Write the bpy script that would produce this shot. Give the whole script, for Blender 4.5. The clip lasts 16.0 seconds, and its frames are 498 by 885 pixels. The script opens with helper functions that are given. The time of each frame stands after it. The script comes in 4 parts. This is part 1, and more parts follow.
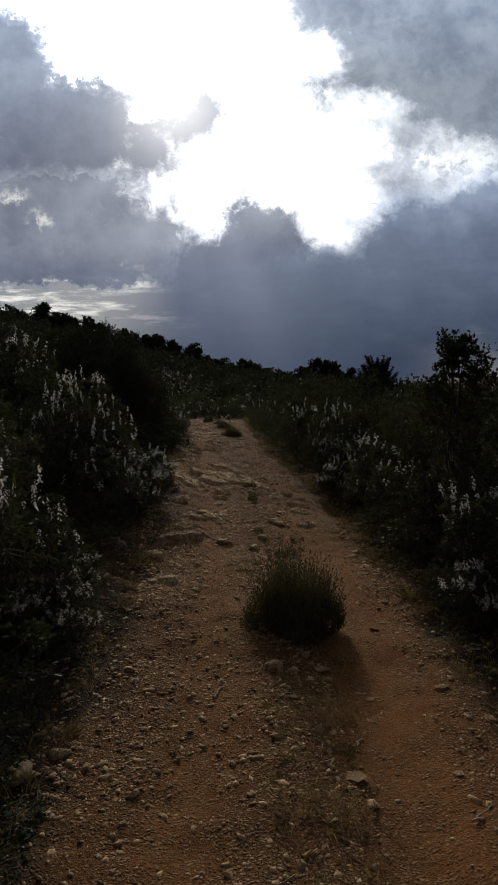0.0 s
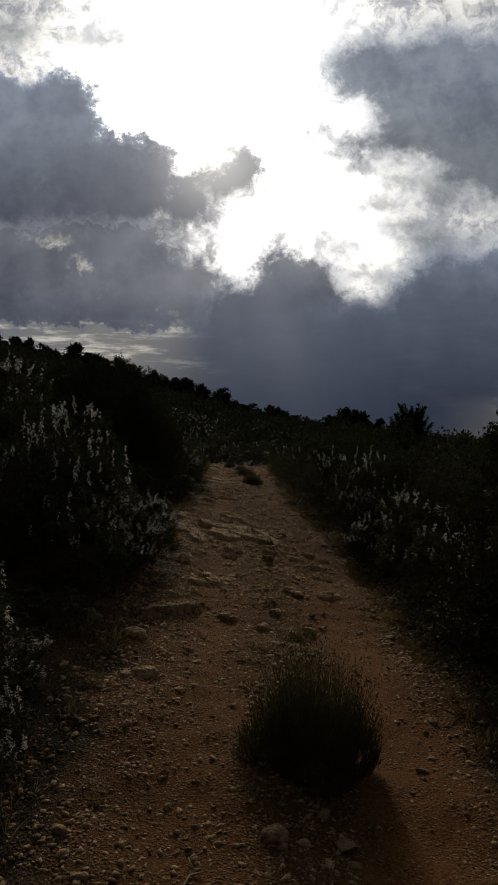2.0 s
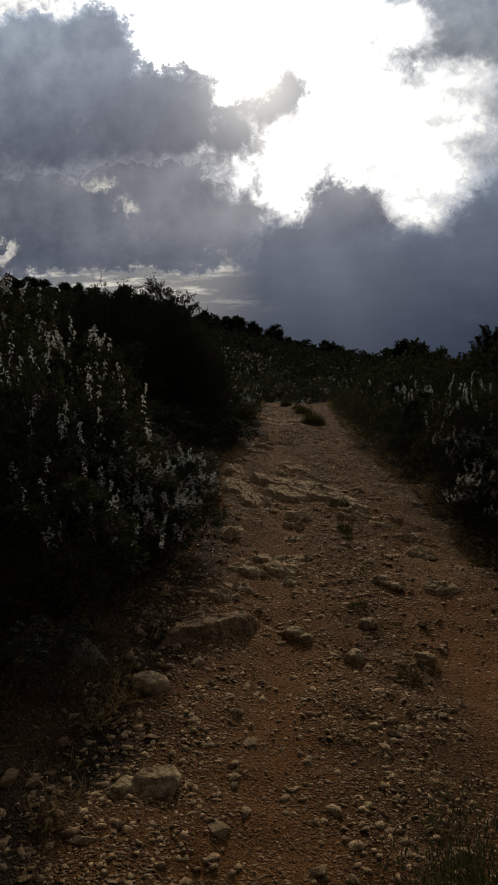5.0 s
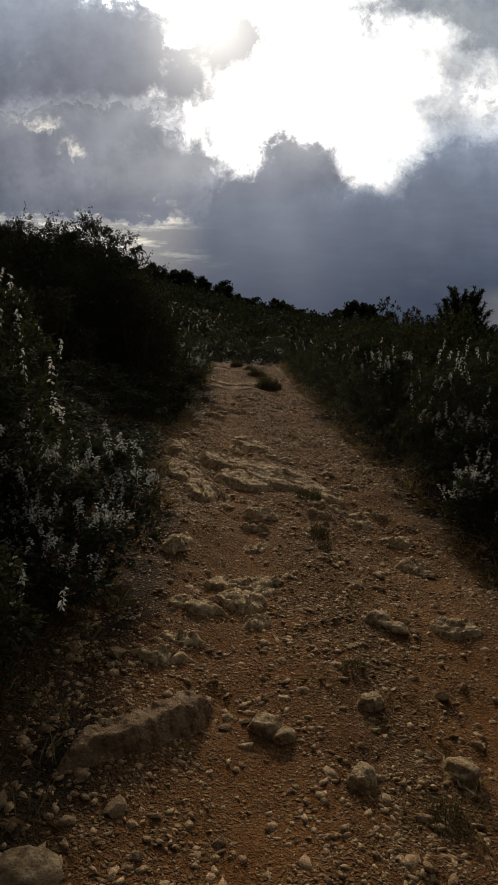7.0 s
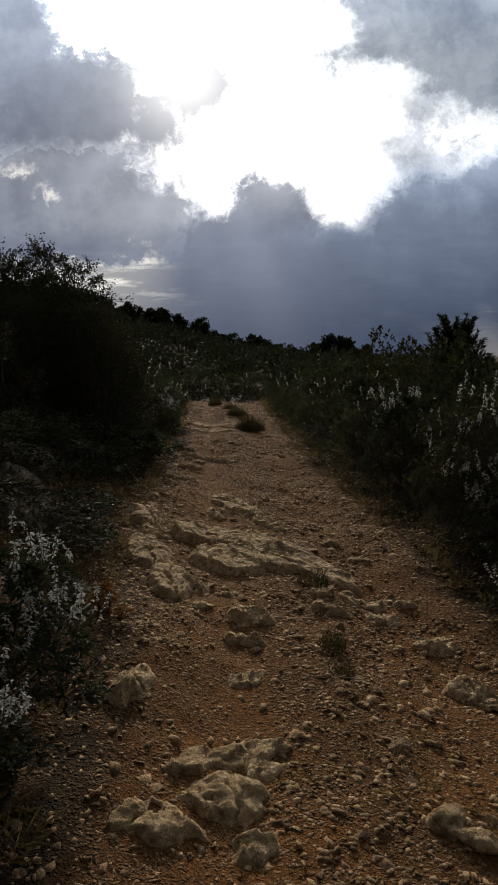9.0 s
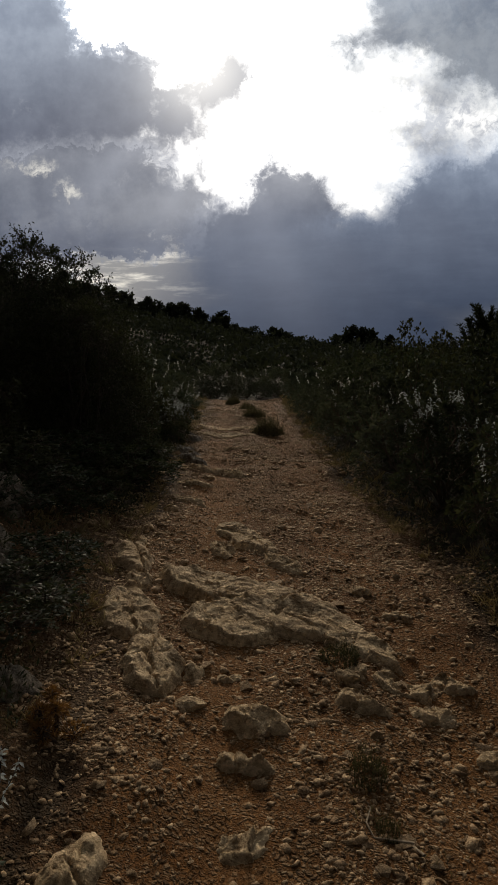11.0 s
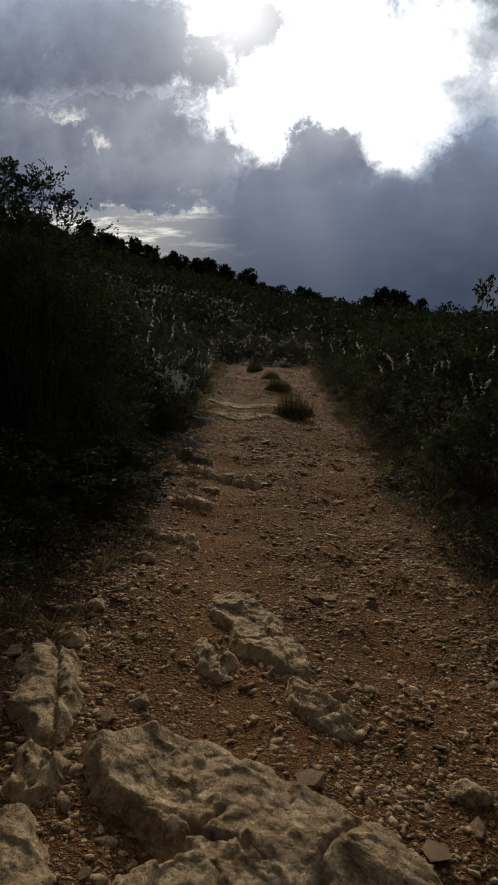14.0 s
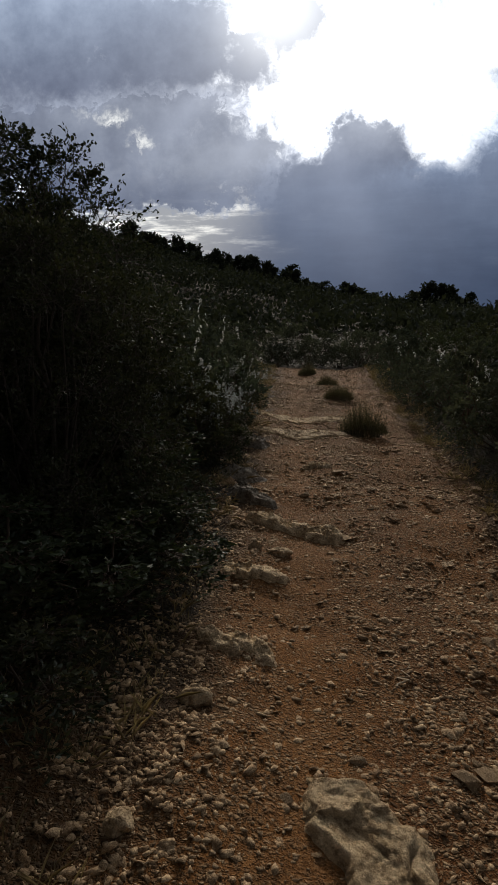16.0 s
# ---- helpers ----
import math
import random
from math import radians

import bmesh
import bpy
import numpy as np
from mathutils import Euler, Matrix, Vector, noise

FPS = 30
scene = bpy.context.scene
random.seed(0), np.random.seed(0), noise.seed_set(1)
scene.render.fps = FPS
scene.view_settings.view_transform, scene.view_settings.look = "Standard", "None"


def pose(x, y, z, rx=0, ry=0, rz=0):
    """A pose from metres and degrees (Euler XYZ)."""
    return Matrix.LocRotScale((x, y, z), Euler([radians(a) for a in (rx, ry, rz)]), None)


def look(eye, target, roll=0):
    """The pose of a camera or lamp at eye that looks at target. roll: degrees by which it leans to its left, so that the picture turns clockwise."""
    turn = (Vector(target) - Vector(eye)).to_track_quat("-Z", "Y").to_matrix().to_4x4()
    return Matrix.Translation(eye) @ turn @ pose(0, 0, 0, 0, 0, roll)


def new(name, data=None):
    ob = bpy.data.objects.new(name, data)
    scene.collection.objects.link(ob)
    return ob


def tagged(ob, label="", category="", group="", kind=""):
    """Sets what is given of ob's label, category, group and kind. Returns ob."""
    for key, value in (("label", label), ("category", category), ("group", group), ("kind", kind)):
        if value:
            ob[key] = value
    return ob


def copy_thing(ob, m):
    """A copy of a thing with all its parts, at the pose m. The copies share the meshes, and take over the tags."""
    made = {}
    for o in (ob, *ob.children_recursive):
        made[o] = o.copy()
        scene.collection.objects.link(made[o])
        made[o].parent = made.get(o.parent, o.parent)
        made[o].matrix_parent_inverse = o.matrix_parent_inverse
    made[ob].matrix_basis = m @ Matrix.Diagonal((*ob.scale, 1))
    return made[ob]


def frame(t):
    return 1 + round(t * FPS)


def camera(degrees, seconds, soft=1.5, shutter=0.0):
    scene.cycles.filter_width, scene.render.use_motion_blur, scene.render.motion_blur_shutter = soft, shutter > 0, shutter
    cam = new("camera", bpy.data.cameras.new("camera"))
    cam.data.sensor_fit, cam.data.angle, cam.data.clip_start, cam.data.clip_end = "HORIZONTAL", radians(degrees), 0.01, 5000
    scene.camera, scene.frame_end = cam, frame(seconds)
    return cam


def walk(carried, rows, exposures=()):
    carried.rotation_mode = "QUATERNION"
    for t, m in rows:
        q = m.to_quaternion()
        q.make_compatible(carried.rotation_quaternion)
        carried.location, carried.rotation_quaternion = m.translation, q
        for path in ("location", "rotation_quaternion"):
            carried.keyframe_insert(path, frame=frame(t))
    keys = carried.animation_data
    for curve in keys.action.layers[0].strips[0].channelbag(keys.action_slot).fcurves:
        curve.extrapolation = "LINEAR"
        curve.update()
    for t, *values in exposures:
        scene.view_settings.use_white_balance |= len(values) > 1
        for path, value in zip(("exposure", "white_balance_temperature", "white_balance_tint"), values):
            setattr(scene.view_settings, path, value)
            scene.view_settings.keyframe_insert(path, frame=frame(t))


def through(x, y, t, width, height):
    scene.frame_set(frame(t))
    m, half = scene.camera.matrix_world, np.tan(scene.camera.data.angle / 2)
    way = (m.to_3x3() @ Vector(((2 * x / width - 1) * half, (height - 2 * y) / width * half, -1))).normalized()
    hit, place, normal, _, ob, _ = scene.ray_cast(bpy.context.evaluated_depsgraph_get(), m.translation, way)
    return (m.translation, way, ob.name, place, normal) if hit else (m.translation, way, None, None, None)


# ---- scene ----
cam = camera(41.4, 16.0, soft=1.6)
PATH = [
    (0, (0.109, 0.113, 1.725), (0.095, 2.107, 1.564), -0.7),
    (0.5, (0.108, 0.398, 1.702), (0.109, 2.398, 1.671), 0.2),
    (1, (0.13, 0.666, 1.7), (0.171, 2.665, 1.672), 0.1),
    (1.5, (0.18, 0.968, 1.714), (0.137, 2.967, 1.708), 0.4),
    (2, (0.188, 1.262, 1.677), (0.094, 3.259, 1.656), 1.6),
    (2.5, (0.217, 1.561, 1.672), (0.133, 3.558, 1.612), 0.8),
    (3, (0.24, 1.886, 1.673), (-0.002, 3.869, 1.59), -0.1),
    (3.5, (0.203, 2.165, 1.644), (-0.066, 4.144, 1.538), 0.6),
    (4, (0.124, 2.463, 1.655), (-0.141, 4.437, 1.467), -0.4),
    (4.2, (0.084, 2.582, 1.64), (-0.182, 4.556, 1.453), -0.9),
    (6.3, (-0.077, 3.939, 1.584), (-0.302, 5.909, 1.325), 0.1),
    (6.5, (-0.117, 4.041, 1.587), (-0.332, 6.012, 1.321), 0.5),
    (7, (-0.182, 4.311, 1.603), (-0.275, 6.281, 1.271), 1.2),
    (7.5, (-0.187, 4.605, 1.577), (-0.284, 6.561, 1.174), -0.2),
    (8, (-0.221, 4.874, 1.595), (-0.33, 6.829, 1.184), 0.2),
    (8.5, (-0.268, 5.166, 1.618), (-0.33, 7.136, 1.275), 0.1),
    (9, (-0.242, 5.461, 1.613), (-0.278, 7.448, 1.386), -0.4),
    (9.2, (-0.222, 5.576, 1.643), (-0.262, 7.567, 1.464), -0.4),
    (11.3, (-0.174, 6.529, 1.7), (-0.291, 8.509, 1.443), -1.2),
    (11.5, (-0.223, 6.677, 1.691), (-0.34, 8.656, 1.43), -0.7),
    (12, (-0.223, 6.958, 1.714), (-0.295, 8.939, 1.45), -0.5),
    (12.5, (-0.199, 7.272, 1.727), (-0.328, 9.254, 1.49), 0.7),
    (13, (-0.233, 7.599, 1.714), (-0.375, 9.579, 1.47), 2.0),
    (13.5, (-0.259, 7.901, 1.712), (-0.362, 9.879, 1.434), 1.7),
    (14, (-0.259, 8.194, 1.743), (-0.432, 10.152, 1.378), 0.4),
    (14.5, (-0.353, 8.474, 1.751), (-0.565, 10.428, 1.383), 0.8),
    (15, (-0.42, 8.727, 1.796), (-0.6, 10.685, 1.428), 0.3),
    (15.5, (-0.457, 9.028, 1.804), (-0.729, 10.975, 1.437), -0.9),
    (16, (-0.567, 9.321, 1.795), (-0.867, 11.263, 1.421), -0.4),
]
EXPOSURE = [(0, -0.4, 6300, 10), (0.3, -0.75, 6320, 10), (0.5, -0.92, 6380, 10), (1, -1.1, 6400, 10), (1.5, -1.2, 6620, 10), (2, -1.2, 6700, 10), (2.5, -1.25, 6700, 10),
            (3, -1.2, 6700, 10), (3.5, -1.15, 6700, 10), (4, -1.02, 6720, 10), (6.5, -0.45, 6850, 10), (7, -0.3, 6900, 10), (7.5, 0, 6900, 10), (8, 0.35, 6850, 10),
            (8.5, 0.4, 6850, 10), (9, -0.15, 6550, 10), (11.5, -0.45, 6700, 10), (12, -0.45, 6600, 10), (12.5, -0.5, 6500, 10), (13, -0.6, 6500, 10), (13.5, -0.62, 6500, 10),
            (14, -0.3, 6450, 10), (14.5, -0.08, 6400, 10), (15, -0.08, 6300, 10), (15.5, -0.1, 6250, 10), (16, -0.12, 6200, 10)]
walk(cam, [(t, look(eye, target, roll)) for t, eye, target, roll in PATH], EXPOSURE)

# ---- world and sun ----
W = bpy.data.worlds.new("sky")
scene.world = W
W.use_nodes = True
SUN_U, SUN_V = -0.107, 0.420
SUN_DIR = Vector((SUN_U, 1.0, SUN_V)).normalized()


class Graph:
    """Short hand for node trees: every call adds a node and returns its first output."""

    def __init__(self, tree):
        self.t = tree
        self.t.nodes.clear()

    def node(self, kind, out=0, **ins):
        n = self.t.nodes.new(kind)
        self.feed(n, ins)
        return n.outputs[out] if n.outputs else None

    def feed(self, n, ins):
        for k, v in ins.items():
            key = int(k[1:]) if k[0] == "i" and k[1:].isdigit() else k.replace("_", " ")
            if isinstance(v, bpy.types.NodeSocket):
                self.t.links.new(v, n.inputs[key])
            else:
                n.inputs[key].default_value = v

    def value(self, name):
        n = self.t.nodes.new("ShaderNodeAttribute")
        n.attribute_name = name
        return n.outputs[2]

    def math(self, op, a, b=0.0, c=0.0):
        n = self.t.nodes.new("ShaderNodeMath")
        n.operation = op
        self.feed(n, {"i0": a, "i1": b, "i2": c})
        return n.outputs[0]

    def vec(self, op, a, b=(0, 0, 0), c=(0, 0, 0), out=0):
        n = self.t.nodes.new("ShaderNodeVectorMath")
        n.operation = op
        for k, v in enumerate((a, b, c)):
            if isinstance(v, bpy.types.NodeSocket):
                self.t.links.new(v, n.inputs[k])
            else:
                n.inputs[k].default_value = v
        return n.outputs[out]

    def ramp(self, x, a, b, lo=0.0, hi=1.0):
        n = self.t.nodes.new("ShaderNodeMapRange")
        n.interpolation_type = "SMOOTHSTEP"
        self.feed(n, {"i0": x, "i1": a, "i2": b, "i3": lo, "i4": hi})
        return n.outputs[0]

    def mix(self, f, a, b, mode="MIX"):
        n = self.t.nodes.new("ShaderNodeMix")
        n.data_type, n.blend_type = "RGBA", mode
        self.feed(n, {"i0": f, "i6": a, "i7": b})
        return n.outputs[2]

    def noise(self, v, scale, detail=4.0, rough=0.55, out=0):
        return self.node("ShaderNodeTexNoise", out=out, Vector=v, Scale=scale, Detail=detail, Roughness=rough)


def sky():
    g = Graph(W.node_tree)
    d = g.node("ShaderNodeTexCoord", out=0)
    parts = W.node_tree.nodes.new("ShaderNodeSeparateXYZ")
    W.node_tree.links.new(d, parts.inputs[0])
    dx, dy, dz = parts.outputs
    ahead = g.math("MAXIMUM", dy, 0.08)
    u, v = g.math("DIVIDE", dx, ahead), g.math("DIVIDE", dz, ahead)
    flat = g.node("ShaderNodeCombineXYZ", X=u, Y=v)
    # ragged edges: the clouds' outlines are shifted by noise at several sizes
    p = flat
    for scale, size in ((6.0, 0.04), (16.0, 0.05), (45.0, 0.034), (110.0, 0.018)):
        n = g.vec("SUBTRACT", g.noise(flat, scale, 5.0, 0.68, out=1), (0.5, 0.5, 0.5))
        p = g.vec("MULTIPLY_ADD", n, (size, size, 0.0), p)
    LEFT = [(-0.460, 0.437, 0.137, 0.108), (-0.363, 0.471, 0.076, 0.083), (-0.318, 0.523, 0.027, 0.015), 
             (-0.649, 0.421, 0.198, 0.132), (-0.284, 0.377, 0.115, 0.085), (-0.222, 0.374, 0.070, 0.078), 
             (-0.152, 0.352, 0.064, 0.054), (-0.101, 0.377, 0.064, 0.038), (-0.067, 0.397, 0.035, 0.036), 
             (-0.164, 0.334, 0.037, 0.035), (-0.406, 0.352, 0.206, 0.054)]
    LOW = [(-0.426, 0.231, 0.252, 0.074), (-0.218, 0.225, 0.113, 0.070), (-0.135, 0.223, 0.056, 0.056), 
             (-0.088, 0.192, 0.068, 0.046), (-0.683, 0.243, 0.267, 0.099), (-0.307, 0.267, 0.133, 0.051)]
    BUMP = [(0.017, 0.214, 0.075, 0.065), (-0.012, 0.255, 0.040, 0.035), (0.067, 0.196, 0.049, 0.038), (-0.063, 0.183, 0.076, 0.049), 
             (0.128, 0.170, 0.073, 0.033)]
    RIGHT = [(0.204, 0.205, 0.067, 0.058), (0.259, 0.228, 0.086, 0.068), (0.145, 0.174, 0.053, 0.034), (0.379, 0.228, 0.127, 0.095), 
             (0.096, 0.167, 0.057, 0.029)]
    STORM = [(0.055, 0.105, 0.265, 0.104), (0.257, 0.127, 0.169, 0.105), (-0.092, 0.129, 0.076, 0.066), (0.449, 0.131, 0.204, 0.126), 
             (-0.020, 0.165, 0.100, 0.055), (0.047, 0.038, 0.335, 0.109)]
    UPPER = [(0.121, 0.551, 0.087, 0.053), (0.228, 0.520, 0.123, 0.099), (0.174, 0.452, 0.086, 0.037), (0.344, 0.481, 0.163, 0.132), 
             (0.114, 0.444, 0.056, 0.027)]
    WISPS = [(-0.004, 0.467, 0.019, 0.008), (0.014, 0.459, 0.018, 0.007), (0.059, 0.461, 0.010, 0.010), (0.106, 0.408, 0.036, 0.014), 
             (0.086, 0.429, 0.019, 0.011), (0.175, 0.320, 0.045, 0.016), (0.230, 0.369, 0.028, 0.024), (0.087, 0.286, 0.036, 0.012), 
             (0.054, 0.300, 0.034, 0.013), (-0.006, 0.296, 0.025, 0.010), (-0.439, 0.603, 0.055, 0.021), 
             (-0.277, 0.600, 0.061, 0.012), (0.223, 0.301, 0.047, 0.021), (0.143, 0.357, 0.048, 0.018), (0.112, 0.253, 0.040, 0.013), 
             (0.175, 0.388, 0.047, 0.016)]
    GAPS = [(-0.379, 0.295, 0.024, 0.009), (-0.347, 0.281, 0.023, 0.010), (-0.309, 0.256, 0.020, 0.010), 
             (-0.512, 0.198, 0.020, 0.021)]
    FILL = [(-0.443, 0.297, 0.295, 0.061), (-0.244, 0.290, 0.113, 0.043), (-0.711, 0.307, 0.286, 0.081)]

    def depth(table, at=p):
        """How far inside a cloud a direction lies; negative outside it."""
        total = -1.0
        for cu, cv, ru, rv in table:
            q = g.vec("MULTIPLY_ADD", at, (1 / ru, 1 / rv, 0), (-cu / ru, -cv / rv, 0))
            inside = g.math("MULTIPLY", g.math("SUBTRACT", 1.0, g.vec("LENGTH", q, out=1)), min(ru, rv))
            total = g.math("SMOOTH_MAX", total, inside, 0.02)
        return total

    billow = g.noise(flat, 11.0, 6.0, 0.6)
    fine = g.noise(flat, 30.0, 6.0, 0.65)
    curl = g.noise(g.vec("MULTIPLY_ADD", g.noise(flat, 18.0, 4.0, 0.6, out=1), (0.06, 0.06, 0.0), flat), 42.0, 6.0, 0.68)
    streak = g.noise(g.vec("MULTIPLY", flat, (3.4, 20.0, 1.0)), 2.6, 6.0, 0.66)
    away = g.vec("DISTANCE", flat, (SUN_U, SUN_V, 0.0), out=1)

    def fade(size):
        return g.math("POWER", 2.718, g.math("MULTIPLY", g.math("MULTIPLY", away, away), -1 / size ** 2))

    glow, near = fade(0.2), fade(0.07)
    # thin bright cloud: white about the sun, curled and grey-edged further off
    air = W.node_tree.nodes.new("ShaderNodeTexSky")
    air.sky_type, air.sun_disc = "NISHITA", False
    air.sun_elevation, air.sun_rotation = math.asin(SUN_DIR.z), math.atan2(SUN_DIR.x, SUN_DIR.y)
    clear = air.outputs[0]
    veil = g.mix(g.ramp(away, 0.1, 0.42), (5.2, 5.2, 5.1, 1), (1.45, 1.47, 1.5, 1))
    veil = g.mix(g.ramp(v, 0.7, 1.5), veil, (0.24, 0.245, 0.25, 1))
    lumps = g.mix(g.ramp(g.math("MULTIPLY_ADD", curl, 0.6, g.math("MULTIPLY", billow, 0.45)), 0.42, 0.62), (0.42, 0.44, 0.48, 1), (1.3, 1.28, 1.22, 1))
    veil = g.mix(g.ramp(away, 0.17, 0.33), veil, g.mix(1.0, veil, lumps, "MULTIPLY"))
    low = g.mix(g.ramp(streak, 0.47, 0.68), (0.2, 0.225, 0.275, 1), (1.15, 1.12, 1.03, 1))
    veil = g.mix(g.ramp(v, 0.17, 0.22, 1.0, 0.0), veil, low)
    veil = g.mix(g.ramp(v, 0.03, 0.09, 1.0, 0.0), veil, (0.17, 0.19, 0.235, 1))
    veil = g.mix(0.01, veil, clear, "ADD")
    # light that fans out from the sun below the gap
    turned = g.math("ARCTAN2", g.math("SUBTRACT", v, SUN_V), g.math("SUBTRACT", u, SUN_U))
    beam = g.ramp(g.noise(g.node("ShaderNodeCombineXYZ", X=turned), 2.0, 2.0, 0.4), 0.3, 0.75)
    fan = g.math("MULTIPLY", beam, g.math("MULTIPLY", fade(0.3), g.ramp(v, 0.44, 0.3)))
    mottle = g.math("MULTIPLY_ADD", fine, 0.35, g.math("MULTIPLY", billow, 0.75))
    colour = veil

    def layer(table, top, bottom, v0, v1, rim, soft, lit, rays, strength=1.0, under=None):
        """A bank of cloud laid over what is behind it: its colour runs from bottom to top, its edge thins out and catches light."""
        inside = g.math("MULTIPLY_ADD", g.math("SUBTRACT", curl, 0.5), 0.05, depth(table))
        body = g.mix(g.ramp(v, v0, v1), (*bottom, 1), (*top, 1))
        body = g.mix(1.0, body, g.mix(g.ramp(mottle, 0.36, 0.74), (0.78, 0.79, 0.82, 1), (1.3, 1.28, 1.24, 1)), "MULTIPLY")
        body = g.mix(g.math("MULTIPLY", glow, lit), body, (0.8, 0.8, 0.84, 1))
        body = g.mix(g.math("MULTIPLY", near, min(1.0, 2 * lit)), body, (1.9, 1.87, 1.82, 1))
        body = g.mix(g.math("MULTIPLY", fan, rays), body, (0.6, 0.64, 0.75, 1))
        edge = g.mix(g.ramp(inside, 0.0, rim), g.mix(1.0, body, (1.7, 1.68, 1.62, 1), "MULTIPLY"), body)
        thin = g.ramp(v, under[0], under[1], under[2], soft) if under else soft
        cover = g.ramp(inside, g.math("MULTIPLY", thin, -1.0), thin)
        return g.mix(g.math("MULTIPLY", cover, strength), colour, edge)

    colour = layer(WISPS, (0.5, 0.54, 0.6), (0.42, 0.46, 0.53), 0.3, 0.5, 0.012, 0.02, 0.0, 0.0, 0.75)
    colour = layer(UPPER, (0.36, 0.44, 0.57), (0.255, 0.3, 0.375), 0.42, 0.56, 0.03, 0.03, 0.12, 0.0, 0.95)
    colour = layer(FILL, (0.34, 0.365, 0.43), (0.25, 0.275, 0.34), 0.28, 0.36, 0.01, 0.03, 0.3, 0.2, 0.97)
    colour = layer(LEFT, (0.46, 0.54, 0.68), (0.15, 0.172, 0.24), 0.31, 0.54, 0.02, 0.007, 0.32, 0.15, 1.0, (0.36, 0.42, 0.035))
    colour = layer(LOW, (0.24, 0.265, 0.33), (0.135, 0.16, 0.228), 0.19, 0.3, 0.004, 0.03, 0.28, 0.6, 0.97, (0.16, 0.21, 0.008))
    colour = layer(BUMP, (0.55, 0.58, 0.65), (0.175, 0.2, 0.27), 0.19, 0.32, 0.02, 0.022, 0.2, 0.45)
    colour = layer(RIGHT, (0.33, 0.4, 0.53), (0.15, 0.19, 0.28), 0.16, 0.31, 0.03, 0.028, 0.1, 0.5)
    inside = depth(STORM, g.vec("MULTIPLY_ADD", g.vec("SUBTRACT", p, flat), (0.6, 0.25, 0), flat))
    storm = g.mix(g.ramp(v, 0.03, 0.22), (0.047, 0.068, 0.12, 1), (0.155, 0.195, 0.282, 1))
    storm = g.mix(1.0, storm, g.mix(g.ramp(g.math("MULTIPLY_ADD", streak, 0.4, g.math("MULTIPLY", billow, 0.6)), 0.35, 0.68), (0.87, 0.87, 0.89, 1), (1.16, 1.15, 1.13, 1)), "MULTIPLY")
    storm = g.mix(g.math("MULTIPLY", fade(0.34), 0.4), storm, (0.36, 0.39, 0.47, 1))
    storm = g.mix(g.math("MULTIPLY", fan, 0.5), storm, (0.5, 0.53, 0.64, 1))
    colour = g.mix(g.ramp(inside, -0.03, 0.055), colour, storm)
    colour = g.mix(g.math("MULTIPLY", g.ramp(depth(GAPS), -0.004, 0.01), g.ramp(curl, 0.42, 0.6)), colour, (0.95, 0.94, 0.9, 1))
    # behind the walker, unseen: an even heavy overcast, dimmed for darker shaded sides
    rear = g.mix(g.ramp(g.noise(d, 2.5, 5.0), 0.35, 0.7), (0.065, 0.067, 0.073, 1), (0.135, 0.137, 0.145, 1))
    colour = g.mix(g.ramp(dy, 0.12, 0.5), rear, colour)
    bg = g.node("ShaderNodeBackground", Color=colour, Strength=SKY)
    g.node("ShaderNodeOutputWorld", Surface=bg)


SKY = 1.0
sky()
sun = new("sun", bpy.data.lights.new("sun", "SUN"))
sun.data.energy, sun.data.angle, sun.data.color = 2.0, radians(4.5), (1.0, 0.87, 0.69)
sun.matrix_world = look(SUN_DIR * 50, (0, 0, 0))

# ---- materials ----


def material(name):
    m = bpy.data.materials.new(name)
    m.use_nodes = True
    return m, Graph(m.node_tree)


def finish(g, base, rough, bump=None, strength=0.4, distance=0.01, spec=0.3):
    n = g.t.nodes.new("ShaderNodeBsdfPrincipled")
    for key, v in (("Base Color", base), ("Roughness", rough), ("Specular IOR Level", spec)):
        if isinstance(v, bpy.types.NodeSocket):
            g.t.links.new(v, n.inputs[key])
        else:
            n.inputs[key].default_value = v
    if bump is not None:
        g.t.links.new(g.node("ShaderNodeBump", Strength=strength, Distance=distance, Height=bump), n.inputs["Normal"])
    g.node("ShaderNodeOutputMaterial", Surface=n.outputs[0])


